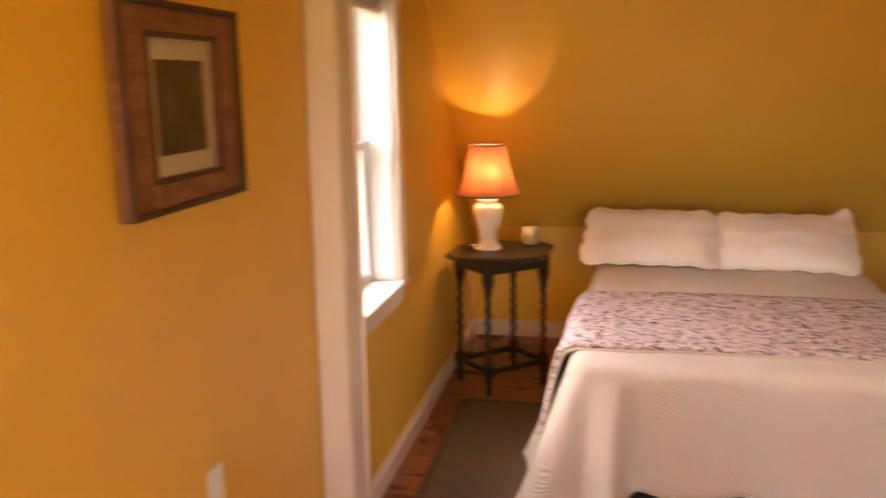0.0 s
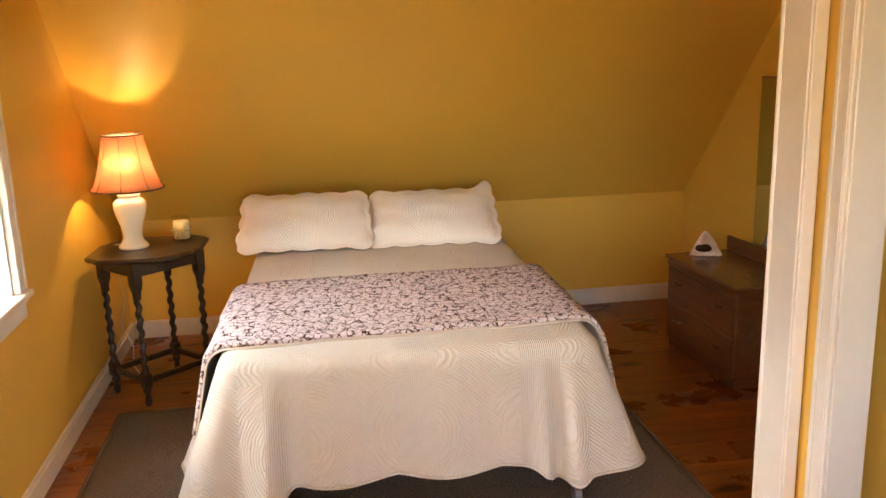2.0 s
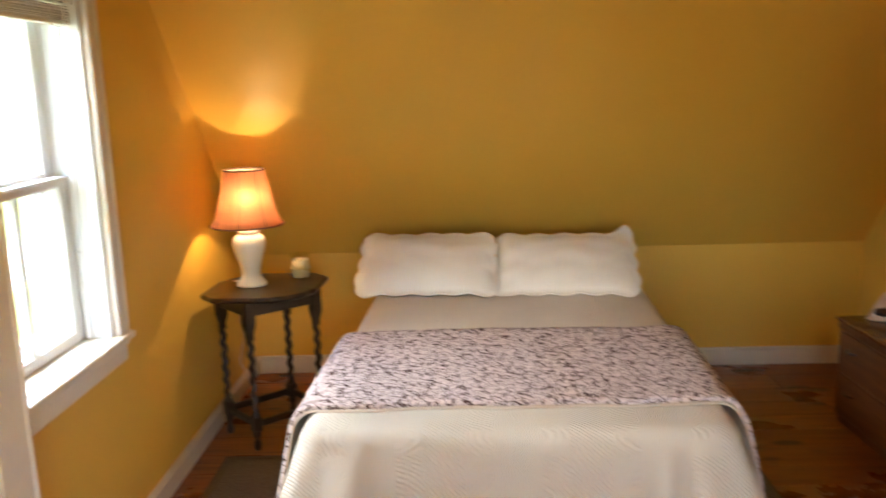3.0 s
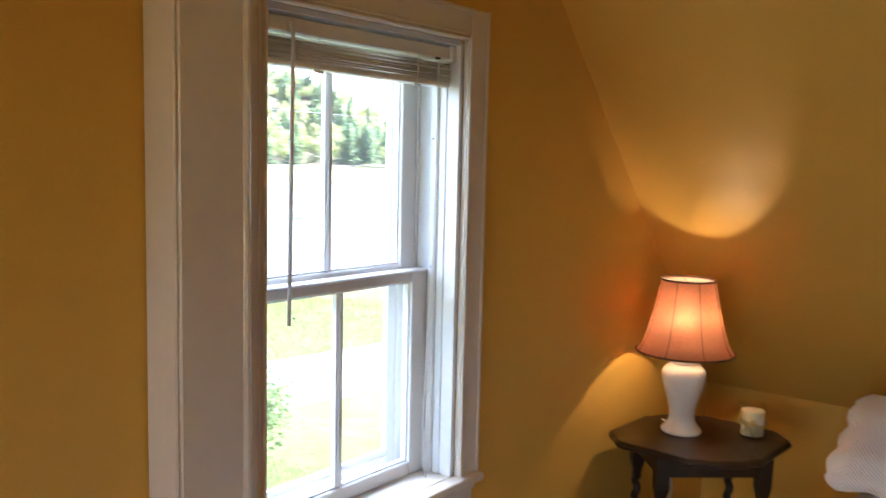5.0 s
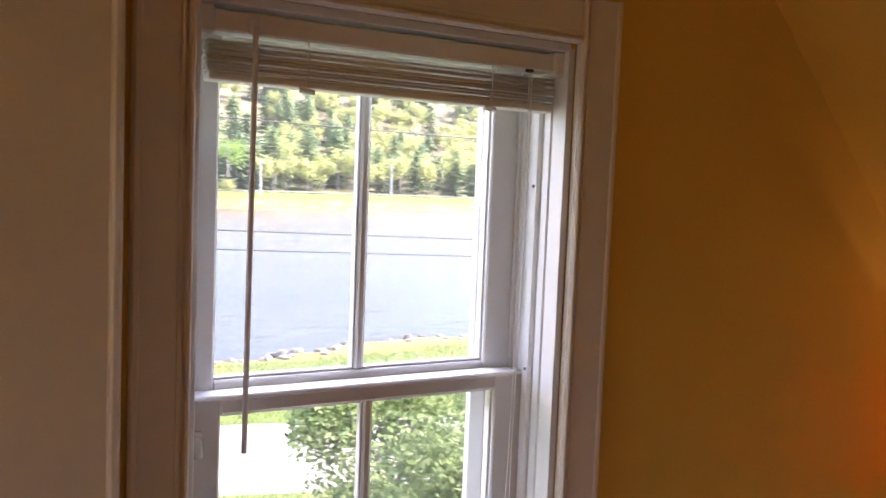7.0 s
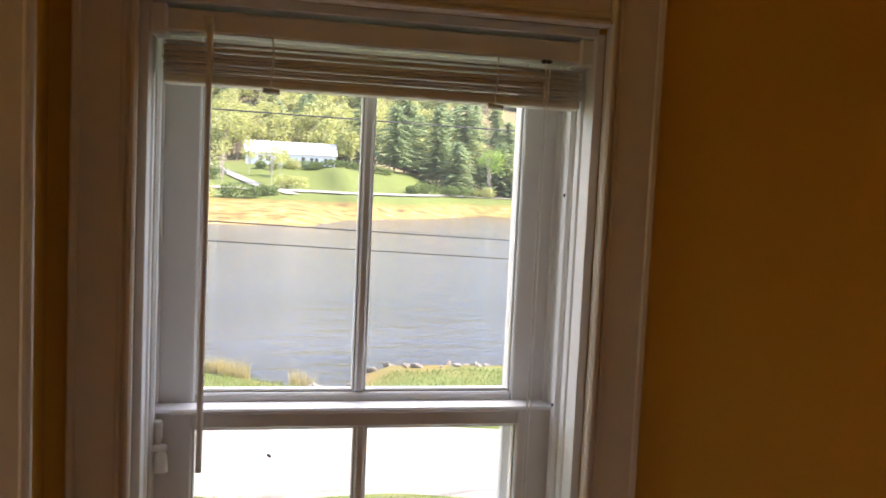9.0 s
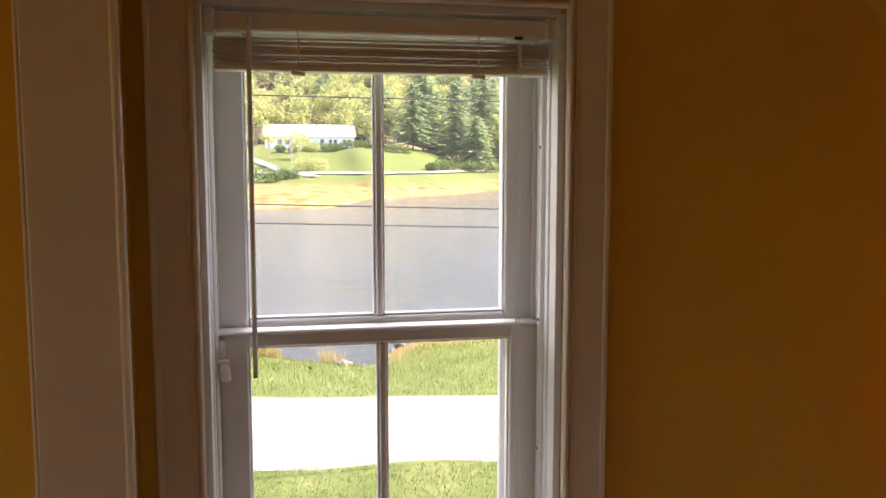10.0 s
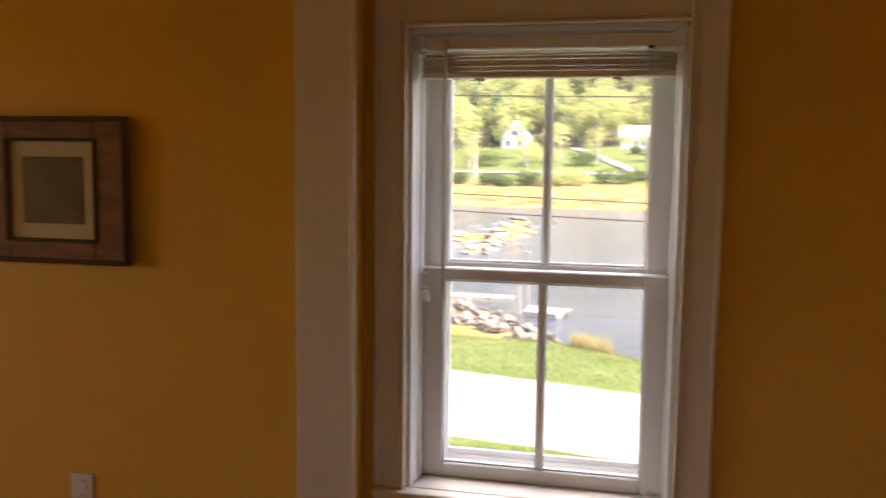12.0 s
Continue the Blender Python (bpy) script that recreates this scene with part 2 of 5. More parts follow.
def ground_material():
    t = NT("grass_and_shore")
    geo = t.n("ShaderNodeNewGeometry")
    sep = t.n("ShaderNodeSeparateXYZ")
    t.link(geo.outputs["Position"], sep.inputs[0])
    big = t.noise(.12, 5)
    mid = t.noise(1.1, 5)
    fine = t.noise(7, 4)
    grass = t.ramp(mid, [(.3, (.088, .120, .028)), (.55, (.130, .162, .046)), (.75, (.205, .205, .085))])
    grass = t.mix(.45, grass, t.ramp(fine, [(.3, (.35, .4, .3)), (.7, (1, 1, 1))]), "MULTIPLY")
    weed = t.ramp(t.noise(.32, 7, None, .65), [(.36, (.09, .065, .03)), (.46, (.21, .14, .045)), (.58, (.31, .215, .075)), (.72, (.38, .31, .19))])
    lvl = t.math("ADD", sep.outputs[2], t.math("MULTIPLY", t.math("SUBTRACT", big, .5), 1.8))
    f = t.n("ShaderNodeMapRange")
    f.inputs["From Min"].default_value, f.inputs["From Max"].default_value = -3.1, -2.7
    marsh = t.ramp(t.noise(.5, 6), [(.42, (.25, .125, .045)), (.58, (.21, .145, .055)), (.76, (.12, .135, .042))])
    g = t.n("ShaderNodeMapRange")
    g.inputs["From Min"].default_value, g.inputs["From Max"].default_value = -3.1, -2.3
    home = t.math("MULTIPLY", t.math("GREATER_THAN", sep.outputs[0], -40.0), 1.6)
    t.link(t.math("ADD", lvl, home), g.inputs["Value"])
    t.link(t.math("ADD", lvl, t.math("MULTIPLY", home, .95)), f.inputs["Value"])
    grass = t.mix(g.outputs[0], marsh, grass)
    deep = t.n("ShaderNodeMapRange")
    deep.inputs["From Min"].default_value, deep.inputs["From Max"].default_value = -232.0, -262.0
    t.link(sep.outputs[0], deep.inputs["Value"])
    litter = t.ramp(mid, [(.3, (.13, .10, .055)), (.7, (.24, .21, .12))])
    grass = t.mix(deep.outputs[0], grass, litter)
    t.base(t.mix(f.outputs[0], weed, grass))
    t.bump(fine, .5, .06)
    return t.set(.95, spec=.1)


def water_material():
    t = NT("estuary_water")
    n1 = t.noise(1, 5, t.scaled(.75, .26, 1), .68)
    n2 = t.noise(1, 4, t.scaled(.10, .03, 1))
    t.base(t.ramp(n2, [(.35, (.030, .026, .022)), (.65, (.052, .047, .044))]))
    t.bump(t.math("ADD", n1, t.math("MULTIPLY", n2, 1.5)), .8, .30)
    return t.set(.12, spec=.5)


def leaf_material(name, a, b, c):
    t = NT(name)
    geo = t.n("ShaderNodeNewGeometry")
    col = t.ramp(geo.outputs["Random Per Island"], [(0, a), (.5, b), (1, c)])
    dif = t.n("ShaderNodeBsdfDiffuse")
    tra = t.n("ShaderNodeBsdfTranslucent")
    t.link(col, dif.inputs[0])
    t.link(col, tra.inputs[0])
    mx = t.n("ShaderNodeMixShader")
    mx.inputs[0].default_value = .5
    t.link(dif.outputs[0], mx.inputs[1])
    t.link(tra.outputs[0], mx.inputs[2])
    t.link(mx.outputs[0], t.out.inputs[0])
    return t.m


def print_material():
    t = NT("dark_print")
    c = t.ramp(t.noise(9, 5), [(.35, (.010, .009, .006)), (.55, (.035, .030, .020)), (.75, (.11, .09, .055))])
    t.base(c)
    return t.set(.35)


def mirror_material():
    t = NT("mirror_silver")
    t.base((.50, .52, .48))
    return t.set(.02, 1.0)


def shell_material():
    t = NT("conch_shell")
    c = t.ramp(t.noise(14, 4), [(.3, (.62, .42, .33)), (.6, (.80, .70, .62))])
    t.base(c)
    t.bump(t.noise(30, 3), .2, .006)
    return t.set(.3)


PLANK = plank_material()
DRESSER = brown_wood("brown_mahogany", (.085, .030, .013), (.19, .072, .028), (20, 3, 30), .3)
# top board: paler, greyer and glossier than the body
DRESSER_TOP = brown_wood("paler_mahogany_top", (.13, .065, .035), (.22, .12, .07), (20, 3, 30), .22)
FRAMEWOOD = brown_wood("carved_walnut", (.15, .058, .024), (.31, .135, .058), (8, 8, 40), .6)
FRAMEDARK = brown_wood("dark_walnut_edge", (.05, .022, .011), (.10, .045, .022), (8, 8, 8), .75)
RUG = rug_material()
QUILT = quilt_material("white_quilt", (.61, .565, .49), 1.7, .42)
SHAM = quilt_material("white_sham", (.75, .70, .62), 1.8, .32)
THROW = throw_material()
HEMCLOTH = plain("beige_fleece_back", (.55, .46, .38), .95, var=.1, fine=150, bump=.3)
SHADE = shade_material("pink_lampshade_fabric", (.62, .27, .16), (.70, .33, .20), .37, .40)
LINING = shade_material("cream_shade_lining", (.78, .70, .56), (.84, .76, .62), .6, .5)
# panes carry a little of the imitated haze
PANE = glass_material("window_glass", haze=.012)
JAR = glass_material("jar_glass", (.97, .97, .95))
GROUND = ground_material()
WATER = water_material()
LEAF = leaf_material("lilac_leaves", (.13, .18, .065), (.20, .265, .10), (.30, .35, .16))
# spring and pine colours are lifted: distance haze put into the leaf colour
SPRING = leaf_material("hazy_spring_leaves", (.32, .36, .11), (.42, .44, .16), (.50, .48, .25))
FRESH = leaf_material("fresh_green_leaves", (.19, .30, .06), (.26, .38, .09), (.33, .44, .13))
PINE = leaf_material("hazy_pine_needles", (.18, .25, .12), (.24, .32, .16), (.31, .39, .21))
GRASS = leaf_material("grass_blades", (.13, .175, .042), (.19, .24, .065), (.29, .30, .12))
STRAW = leaf_material("dry_grass_blades", (.30, .25, .10), (.40, .33, .13), (.50, .42, .22))
HEDGE = leaf_material("hedge_leaves", (.09, .14, .045), (.13, .185, .06), (.18, .23, .08))
PRINT = print_material()
MIRROR = mirror_material()
SHELL = shell_material()
SHELLDARK = plain("shell_aperture", (.035, .016, .014), .2, var=.3)


# ---- mesh helpers ----
def bx(bm, a, b, bev=.003, seg=1):
    lo = [min(p, q) for p, q in zip(a, b)]
    hi = [max(p, q) for p, q in zip(a, b)]
    vs = [bm.verts.new((x, y, z)) for x in (lo[0], hi[0]) for y in (lo[1], hi[1]) for z in (lo[2], hi[2])]
    fs = [bm.faces.new([vs[i] for i in q]) for q in
          ((0, 1, 3, 2), (4, 6, 7, 5), (0, 4, 5, 1), (2, 3, 7, 6), (0, 2, 6, 4), (1, 5, 7, 3))]
    if bev:
        edges = list({e for f in fs for e in f.edges})
        bmesh.ops.bevel(bm, geom=edges, offset=bev, segments=seg, affect='EDGES', profile=.5)
    return bm


def cube(a, b, bev=.003, seg=1):
    return bx(bmesh.new(), a, b, bev, seg)


def lathe(profile, seg=32, centre=(0, 0, 0), twist=None, caps=True):
    """A turned body from (radius, height) pairs."""
    bm = bmesh.new()
    rings = []
    for r, z in profile:
        ring = []
        for i in range(seg):
            a = 2 * math.pi * i / seg
            k = twist(a, z) if twist else 1
            ring.append(bm.verts.new((centre[0] + r * k * math.cos(a), centre[1] + r * k * math.sin(a), centre[2] + z)))
        rings.append(ring)
    for p, q in zip(rings, rings[1:]):
        for i in range(seg):
            j = (i + 1) % seg
            bm.faces.new((p[i], p[j], q[j], q[i]))
    if caps:
        bm.faces.new(rings[0][::-1])
        bm.faces.new(rings[-1])
    return bm


def tube(points, r, seg=8, bm=None):
    bm = bm or bmesh.new()
    pts = [Vector(p) for p in points]
    rings = []
    for i, p in enumerate(pts):
        d = (pts[min(i + 1, len(pts) - 1)] - pts[max(i - 1, 0)]).normalized()
        side = d.cross(Vector((0, 0, 1)) if abs(d.z) < .9 else Vector((1, 0, 0))).normalized()
        up = side.cross(d)
        rr = r[i] if isinstance(r, (list, tuple)) else r
        rings.append([bm.verts.new(p + rr * (math.cos(2 * math.pi * k / seg) * side + math.sin(2 * math.pi * k / seg) * up))
                      for k in range(seg)])
    for a, b in zip(rings, rings[1:]):
        for k in range(seg):
            bm.faces.new((a[k], a[(k + 1) % seg], b[(k + 1) % seg], b[k]))
    bm.faces.new(rings[0][::-1])
    bm.faces.new(rings[-1])
    return bm


def grid_mesh(rows, closed=False):
    """A sheet from rows of points."""
    bm = bmesh.new()
    vv = [[bm.verts.new(p) for p in row] for row in rows]
    for a, b in zip(vv, vv[1:]):
        n = len(a)
        for i in range(n if closed else n - 1):
            j = (i + 1) % n
            bm.faces.new((a[i], a[j], b[j], b[i]))
    return bm


def thicken(bm, t):
    bmesh.ops.recalc_face_normals(bm, faces=bm.faces)
    bmesh.ops.solidify(bm, geom=list(bm.faces), thickness=t)
    return bm


def mesh_of(name, bm, material, smooth=False):
    bmesh.ops.recalc_face_normals(bm, faces=bm.faces)
    me = bpy.data.meshes.new(name)
    bm.to_mesh(me)
    bm.free()
    me.materials.append(material)
    if smooth:
        me.polygons.foreach_set("use_smooth", [True] * len(me.polygons))
    return me


def part(name, bm, material, parent=None, label="", smooth=False):
    ob = new(name, mesh_of(name, bm, material, smooth))
    if parent is not None:
        ob.parent = parent
    if label:
        ob["label"] = label
    return ob


def thing(name, label, category, group="", at=(0, 0, 0), turn=0):
    e = new(name)
    e.empty_display_size = .1
    e.matrix_world = pose(*at, 0, 0, turn)
    return tagged(e, label, category, group)


def structure(name, bm, material, label, smooth=False):
    return tagged(part(name, bm, material, None, "", smooth), label, "", "", "structure")


# ---- the room's shell ----
KNEE_Y, KNEE_Z, GABLE_X, CEIL, RISE = 3.873, .695, 3.41, 2.40, 1.06
SLOPE_END = KNEE_Y - (CEIL - KNEE_Z) / RISE
BACK_Y = -2.6
WY0, WY1, WZ0, WZ1 = 1.372, 2.022, .772, 1.945      # window opening
VY0, VY1 = -2.15, -1.35                               # second opening, unseen, added in the front room
OUT = -.24                                            # outer face of the window wall

bm = bmesh.new()
bx(bm, (OUT, BACK_Y - .1, -3.3), (0, VY0, 4.2), 0)
bx(bm, (OUT, VY1, -3.3), (0, WY0, 4.2), 0)
bx(bm, (OUT, VY0, -3.3), (0, VY1, WZ0), 0)
bx(bm, (OUT, VY0, WZ1), (0, VY1, 4.2), 0)
bx(bm, (OUT, WY1, -3.3), (0, 6.5, 4.2), 0)
bx(bm, (OUT, WY0, -3.3), (0, WY1, WZ0), 0)
bx(bm, (OUT, WY0, WZ1), (0, WY1, 4.2), 0)
structure("wall_west", bm, WALL, "golden yellow painted plaster wall around the sash window")
structure("wall_knee", cube((0, KNEE_Y, 0), (GABLE_X + .12, KNEE_Y + .12, KNEE_Z), 0), WALL, "low golden yellow knee wall under the sloped ceiling")
structure("wall_gable", cube((GABLE_X, 1.25, 0), (GABLE_X + .12, KNEE_Y, CEIL + .1), 0), WALL, "golden yellow painted wall behind the dresser")
# unseen end wall; its window is added as a way in for fill light
bm = bmesh.new()
for x0, x1, z0, z1 in ((0, .95, 0, CEIL + .1), (2.15, 4.2, 0, CEIL + .1), (.95, 2.15, 0, WZ0), (.95, 2.15, 2.02, CEIL + .1)):
    bx(bm, (x0, BACK_Y - .1, z0), (x1, BACK_Y, z1), 0)
structure("wall_back", bm, WALL, "plain golden yellow end wall with an added window opening")
bm = bmesh.new()
for x0, x1, z0, z1 in ((.95, 1.0, WZ0, 2.02), (2.10, 2.15, WZ0, 2.02), (1.0, 2.10, WZ0, WZ0 + .05), (1.0, 2.10, 1.97, 2.02)):
    bx(bm, (x0, BACK_Y - .09, z0), (x1, BACK_Y - .05, z1), .004)
structure("added_window_back", bm, TRIM, "white frame of an unseen window added in the end wall")
# frame of the assumed front room window, which holds a fill lamp
bm = bmesh.new()
for y0, y1, z0, z1 in ((VY0, VY0 + .05, WZ0, WZ1), (VY1 - .05, VY1, WZ0, WZ1), (VY0 + .05, VY1 - .05, WZ0, WZ0 + .05), (VY0 + .05, VY1 - .05, WZ1 - .05, WZ1)):
    bx(bm, (OUT + .02, y0, z0), (OUT + .07, y1, z1), .004)
for y0, y1, z0, z1 in ((VY0 - .09, VY0, WZ0 - .02, WZ1 + .09), (VY1, VY1 + .09, WZ0 - .02, WZ1 + .09), (VY0, VY1, WZ1, WZ1 + .09), (VY0, VY1, WZ0 - .09, WZ0)):
    bx(bm, (.002, y0, z0), (.020, y1, z1), .004)
structure("added_window_front", bm, TRIM, "white frame of an assumed front room window, unseen")
# sloped ceiling, a slab that starts on the knee wall
bm = bmesh.new()
pts = [(KNEE_Y, KNEE_Z), (SLOPE_END, CEIL), (SLOPE_END, CEIL + .2), (KNEE_Y + .12, KNEE_Z)]
vs = [[bm.verts.new((x, y, z)) for y, z in pts] for x in (0, GABLE_X + .12)]
for i in range(4):
    j = (i + 1) % 4
    bm.faces.new((vs[0][i], vs[0][j], vs[1][j], vs[1][i]))
bm.faces.new(vs[0])
bm.faces.new(vs[1][::-1])
structure("ceiling_slope", bm, WALL, "golden yellow sloped attic ceiling above the bed")
structure("ceiling", cube((0, BACK_Y - .1, CEIL), (4.2, SLOPE_END, CEIL + .12), 0), WALL, "flat golden yellow painted ceiling")

# partition with the cased opening
PY0, PY1, JL, JR, HEAD = 1.12, 1.25, .10, 2.46, 2.30
bm = bmesh.new()
bx(bm, (0, PY0, 0), (JL - .012, PY1, CEIL), 0)
bx(bm, (JR + .012, PY0, 0), (4.2, PY1, CEIL), 0)
bx(bm, (JL - .012, PY0, HEAD), (JR + .012, PY1, CEIL), 0)
structure("wall_partition", bm, WALL, "golden yellow partition with a wide cased opening")


def jamb(name, x0, x1, side):
    """White jamb board with a bead along both edges."""
    bm = cube((x0, PY0 - .012, 0), (x1, PY1 + .004, HEAD), .003)
    xf = x1 if side > 0 else x0
    tube([(xf, PY1 + .001, 0), (xf, PY1 + .001, HEAD)], .008, 10, bm)
    return structure(name, bm, TRIM, "white painted jamb board of the cased opening")


jamb("jamb_1", JL - .012, JL, 1)
jamb("jamb_2", JR, JR + .012, -1)
structure("trim_head", cube((JL, PY0 - .012, HEAD - .012), (JR, PY1 + .004, HEAD), .003), TRIM, "white painted head board of the cased opening")
bm = cube((.004, PY0 - .02, 0), (JL - .004, PY0 - .012, HEAD + .09), .003)
structure("trim_casing_1", bm, TRIM, "white painted casing beside the cased opening")
bm = cube((JR + .004, PY0 - .024, 0), (2.506, PY0 - .012, HEAD + .09), .003)
structure("trim_casing_2", bm, TRIM, "white painted casing beside the cased opening")
bm = cube((JL - .004, PY0 - .02, HEAD + .004), (JR + .004, PY0 - .012, HEAD + .09), .003)
structure("trim_casing_3", bm, TRIM, "white painted casing over the cased opening")
bm = bmesh.new()
bx(bm, (JR + .004, PY1 + .004, 0), (JR + .09, PY1 + .018, HEAD + .09), .003)
bx(bm, (.002, PY1 + .004, HEAD + .004), (JR + .004, PY1 + .018, HEAD + .09), .003)
structure("trim_casing_4", bm, TRIM, "white painted casing on the bed side of the opening")

# side wall with a doorway into the landing
SX, DY0, DY1, DZ = 2.51, .14, .95, 2.03
bm = bmesh.new()
bx(bm, (SX, DY1 + .012, 0), (SX + .11, PY0, CEIL), 0)
bx(bm, (SX, BACK_Y, 0), (SX + .11, DY0 - .012, CEIL), 0)
bx(bm, (SX, DY0 - .012, DZ + .012), (SX + .11, DY1 + .012, CEIL), 0)
structure("wall_side", bm, WALL, "golden yellow side wall with a doorway to the landing")
bm = bmesh.new()
bx(bm, (SX - .004, DY1, 0), (SX + .115, DY1 + .012, DZ + .012), .002)
bx(bm, (SX - .004, DY0 - .012, 0), (SX + .115, DY0, DZ + .012), .002)
bx(bm, (SX - .004, DY0, DZ), (SX + .115, DY1, DZ + .012), .002)
structure("door_frame", bm, TRIM, "white painted door jambs of the landing doorway")
bm = bmesh.new()
for y0, y1 in ((DY1 + .004, DY1 + .078), (DY0 - .078, DY0 - .004)):
    bx(bm, (SX - .018, y0, 0), (SX - .002, y1, DZ + .08), .004)
    bx(bm, (SX - .024, y0 + .052, 0), (SX - .018, y1 - .004, DZ + .08), .003)
    bx(bm, (SX - .022, y0 + .006, 0), (SX - .018, y0 + .018, DZ + .08), .002)
bx(bm, (SX - .018, DY0, DZ + .005), (SX - .002, DY1, DZ + .08), .004)
structure("trim_door", bm, TRIM, "white moulded door casing on the yellow side wall")
structure("wall_landing", cube((4.1, BACK_Y, 0), (4.2, 1.25, CEIL), 0), WALL, "yellow wall of the landing")


def baseboard(name, a, b, nx, ny):
    """Board with a moulded cap along the wall from a to b; (nx, ny) points into the room."""
    bm = bmesh.new()
    for d, z0, z1 in ((.016, 0, .078), (.021, .078, .089), (.012, .089, .102)):
        bx(bm, (a[0], a[1], z0), (b[0] + nx * d, b[1] + ny * d, z1), .002)
    return structure(name, bm, TRIM, "white painted wooden baseboard with a moulded cap")


baseboard("baseboard_1", (0, PY1 + .02), (0, KNEE_Y), 1, 0)
baseboard("baseboard_2", (.022, KNEE_Y), (GABLE_X, KNEE_Y), 0, -1)
baseboard("baseboard_3", (GABLE_X, PY1 + .02), (GABLE_X, KNEE_Y - .022), -1, 0)
baseboard("baseboard_4", (0, BACK_Y), (0, PY0 - .022), 1, 0)
baseboard("baseboard_5", (SX + .12, PY0), (4.1, PY0), 0, -1)
baseboard("baseboard_6", (SX, BACK_Y), (SX, DY0 - .08), -1, 0)

# ---- window ----
structure("window_sill", cube((-.14, WY0 + .002, WZ0 - .012), (.0, WY1 - .002, WZ0 + .012), .002), TRIM, "white painted inner sill board")
win = tagged(thing("window_1", "white painted double-hung sash window, closed, two panes a sash", "window"), "", "", "", "structure")
bm = cube((.0, 1.285, WZ0 - .012), (.046, 2.118, WZ0 + .012), .006, 2)
part("stool", bm, TRIM, win)
bm = cube((.002, 1.31, WZ0 - .092), (.018, 2.10, WZ0 - .014), .004)
bx(bm, (.018, 1.31, WZ0 - .034), (.028, 2.10, WZ0 - .014), .004)
part("apron", bm, TRIM, win)


def casing(y0, y1, z0, z1, upright):
    bm = cube((.002, y0, z0), (.020, y1, z1), .003)
    if upright:
        inner = y1 if y1 < 1.6 else y0
        s = -1 if y1 < 1.6 else 1
        outer = y0 if y1 < 1.6 else y1
        bx(bm, (.020, inner, z0), (.027, inner + s * .010, z1), .003)
        bx(bm, (.020, inner + s * .013, z0), (.023, inner + s * .020, z1), .001)
        bx(bm, (.020, outer, z0), (.026, outer - s * .012, z1), .003)
    else:
        bx(bm, (.020, y0, z0), (.027, y1, z0 + .010), .003)
        bx(bm, (.020, y0, z0 + .013), (.023, y1, z0 + .020), .001)
        bx(bm, (.020, y0, z1 - .012), (.026, y1, z1), .003)
    return bm


part("casing", casing(1.282, WY0 - .008, WZ0 + .012, WZ1 + .090, True), TRIM, win)
part("casing", casing(WY1 + .010, 2.118, WZ0 + .012, WZ1 + .090, True), TRIM, win)
part("casing", casing(WY0 - .008, WY1 + .010, WZ1 + .008, WZ1 + .090, False), TRIM, win)
# jamb liners, stops and parting beads
for y, s in ((WY0, 1), (WY1, -1)):
    part("jamb_liner", cube((OUT + .01, y - s * .010, WZ0 + .012), (.002, y + s * .004, WZ1), .001), SASHPAINT, win)
    part("inner_stop", cube((-.088, y, WZ0 + .012), (-.062, y + s * .013, WZ1), .004), SASHPAINT, win)
    part("inner_stop", cube((-.058, y, WZ0 + .012), (-.036, y + s * .007, WZ1), .003), SASHPAINT, win)
    part("parting_bead", cube((-.136, y, WZ0 + .012), (-.129, y + s * .012, WZ1), .001), SASHPAINT, win)
    part("outer_stop", cube((-.215, y, WZ0 + .0), (-.176, y + s * .03, WZ1), .003), SASHPAINT, win)
part("head_liner", cube((OUT + .01, WY0, WZ1 - .006), (.002, WY1, WZ1 + .008), .001), SASHPAINT, win)
part("outer_sill", cube((OUT - .04, WY0 - .03, WZ0 - .04), (-.14, WY1 + .03, WZ0 + .002), .004), SASHPAINT, win)


def sash(name, x0, x1, z0, z1, stile, lower, upper):
    """Frame of stiles, rails and one muntin, with two panes of glass in it."""
    y0, y1 = WY0 + .004, WY1 - .004
    s = part(name, cube((x0, y0, z0), (x1, y0 + stile, z1), .003), SASHPAINT, win)
    part("stile", cube((x0, y1 - stile, z0), (x1, y1, z1), .003), SASHPAINT, s)
    part("rail", cube((x0, y0 + stile, z0), (x1, y1 - stile, z0 + lower), .003), SASHPAINT, s)
    part("rail", cube((x0, y0 + stile, z1 - upper), (x1, y1 - stile, z1), .003), SASHPAINT, s)
    ym = (y0 + y1) / 2
    part("muntin", cube((x0 + .004, ym - .008, z0 + lower), (x1 - .004, ym + .008, z1 - upper), .004), SASHPAINT, s)
    xm = (x0 + x1) / 2 - .006
    for a, b in ((y0 + stile, ym - .008), (ym + .008, y1 - stile)):
        # glazing bead round each pane
        bead = bmesh.new()
        for p, q in (((a, z0 + lower), (a + .0035, z1 - upper)), ((b - .0035, z0 + lower), (b, z1 - upper)),
                     ((a + .0035, z0 + lower), (b - .0035, z0 + lower + .005)), ((a + .0035, z1 - upper - .005), (b - .0035, z1 - upper))):
            bx(bead, (xm - .004, p[0], p[1]), (x1 - .010, q[0], q[1]), .002)
        part("glazing_bead", bead, SASHPAINT, s)
        g = part("pane", cube((xm - .0015, a, z0 + lower), (xm + .0015, b, z1 - upper), 0), PANE, s)
        g.visible_shadow = False
    return s


low = sash("lower_sash", -.127, -.092, WZ0 + .012, 1.348, .0625, .038, .030)
top = sash("upper_sash", -.172, -.137, 1.316, WZ1 - .008, .0625, .046, .045)
part("meeting_rail_cap", cube((-.134, WY0 + .006, 1.342), (-.086, WY1 - .006, 1.350), .003), SASHPAINT, low)
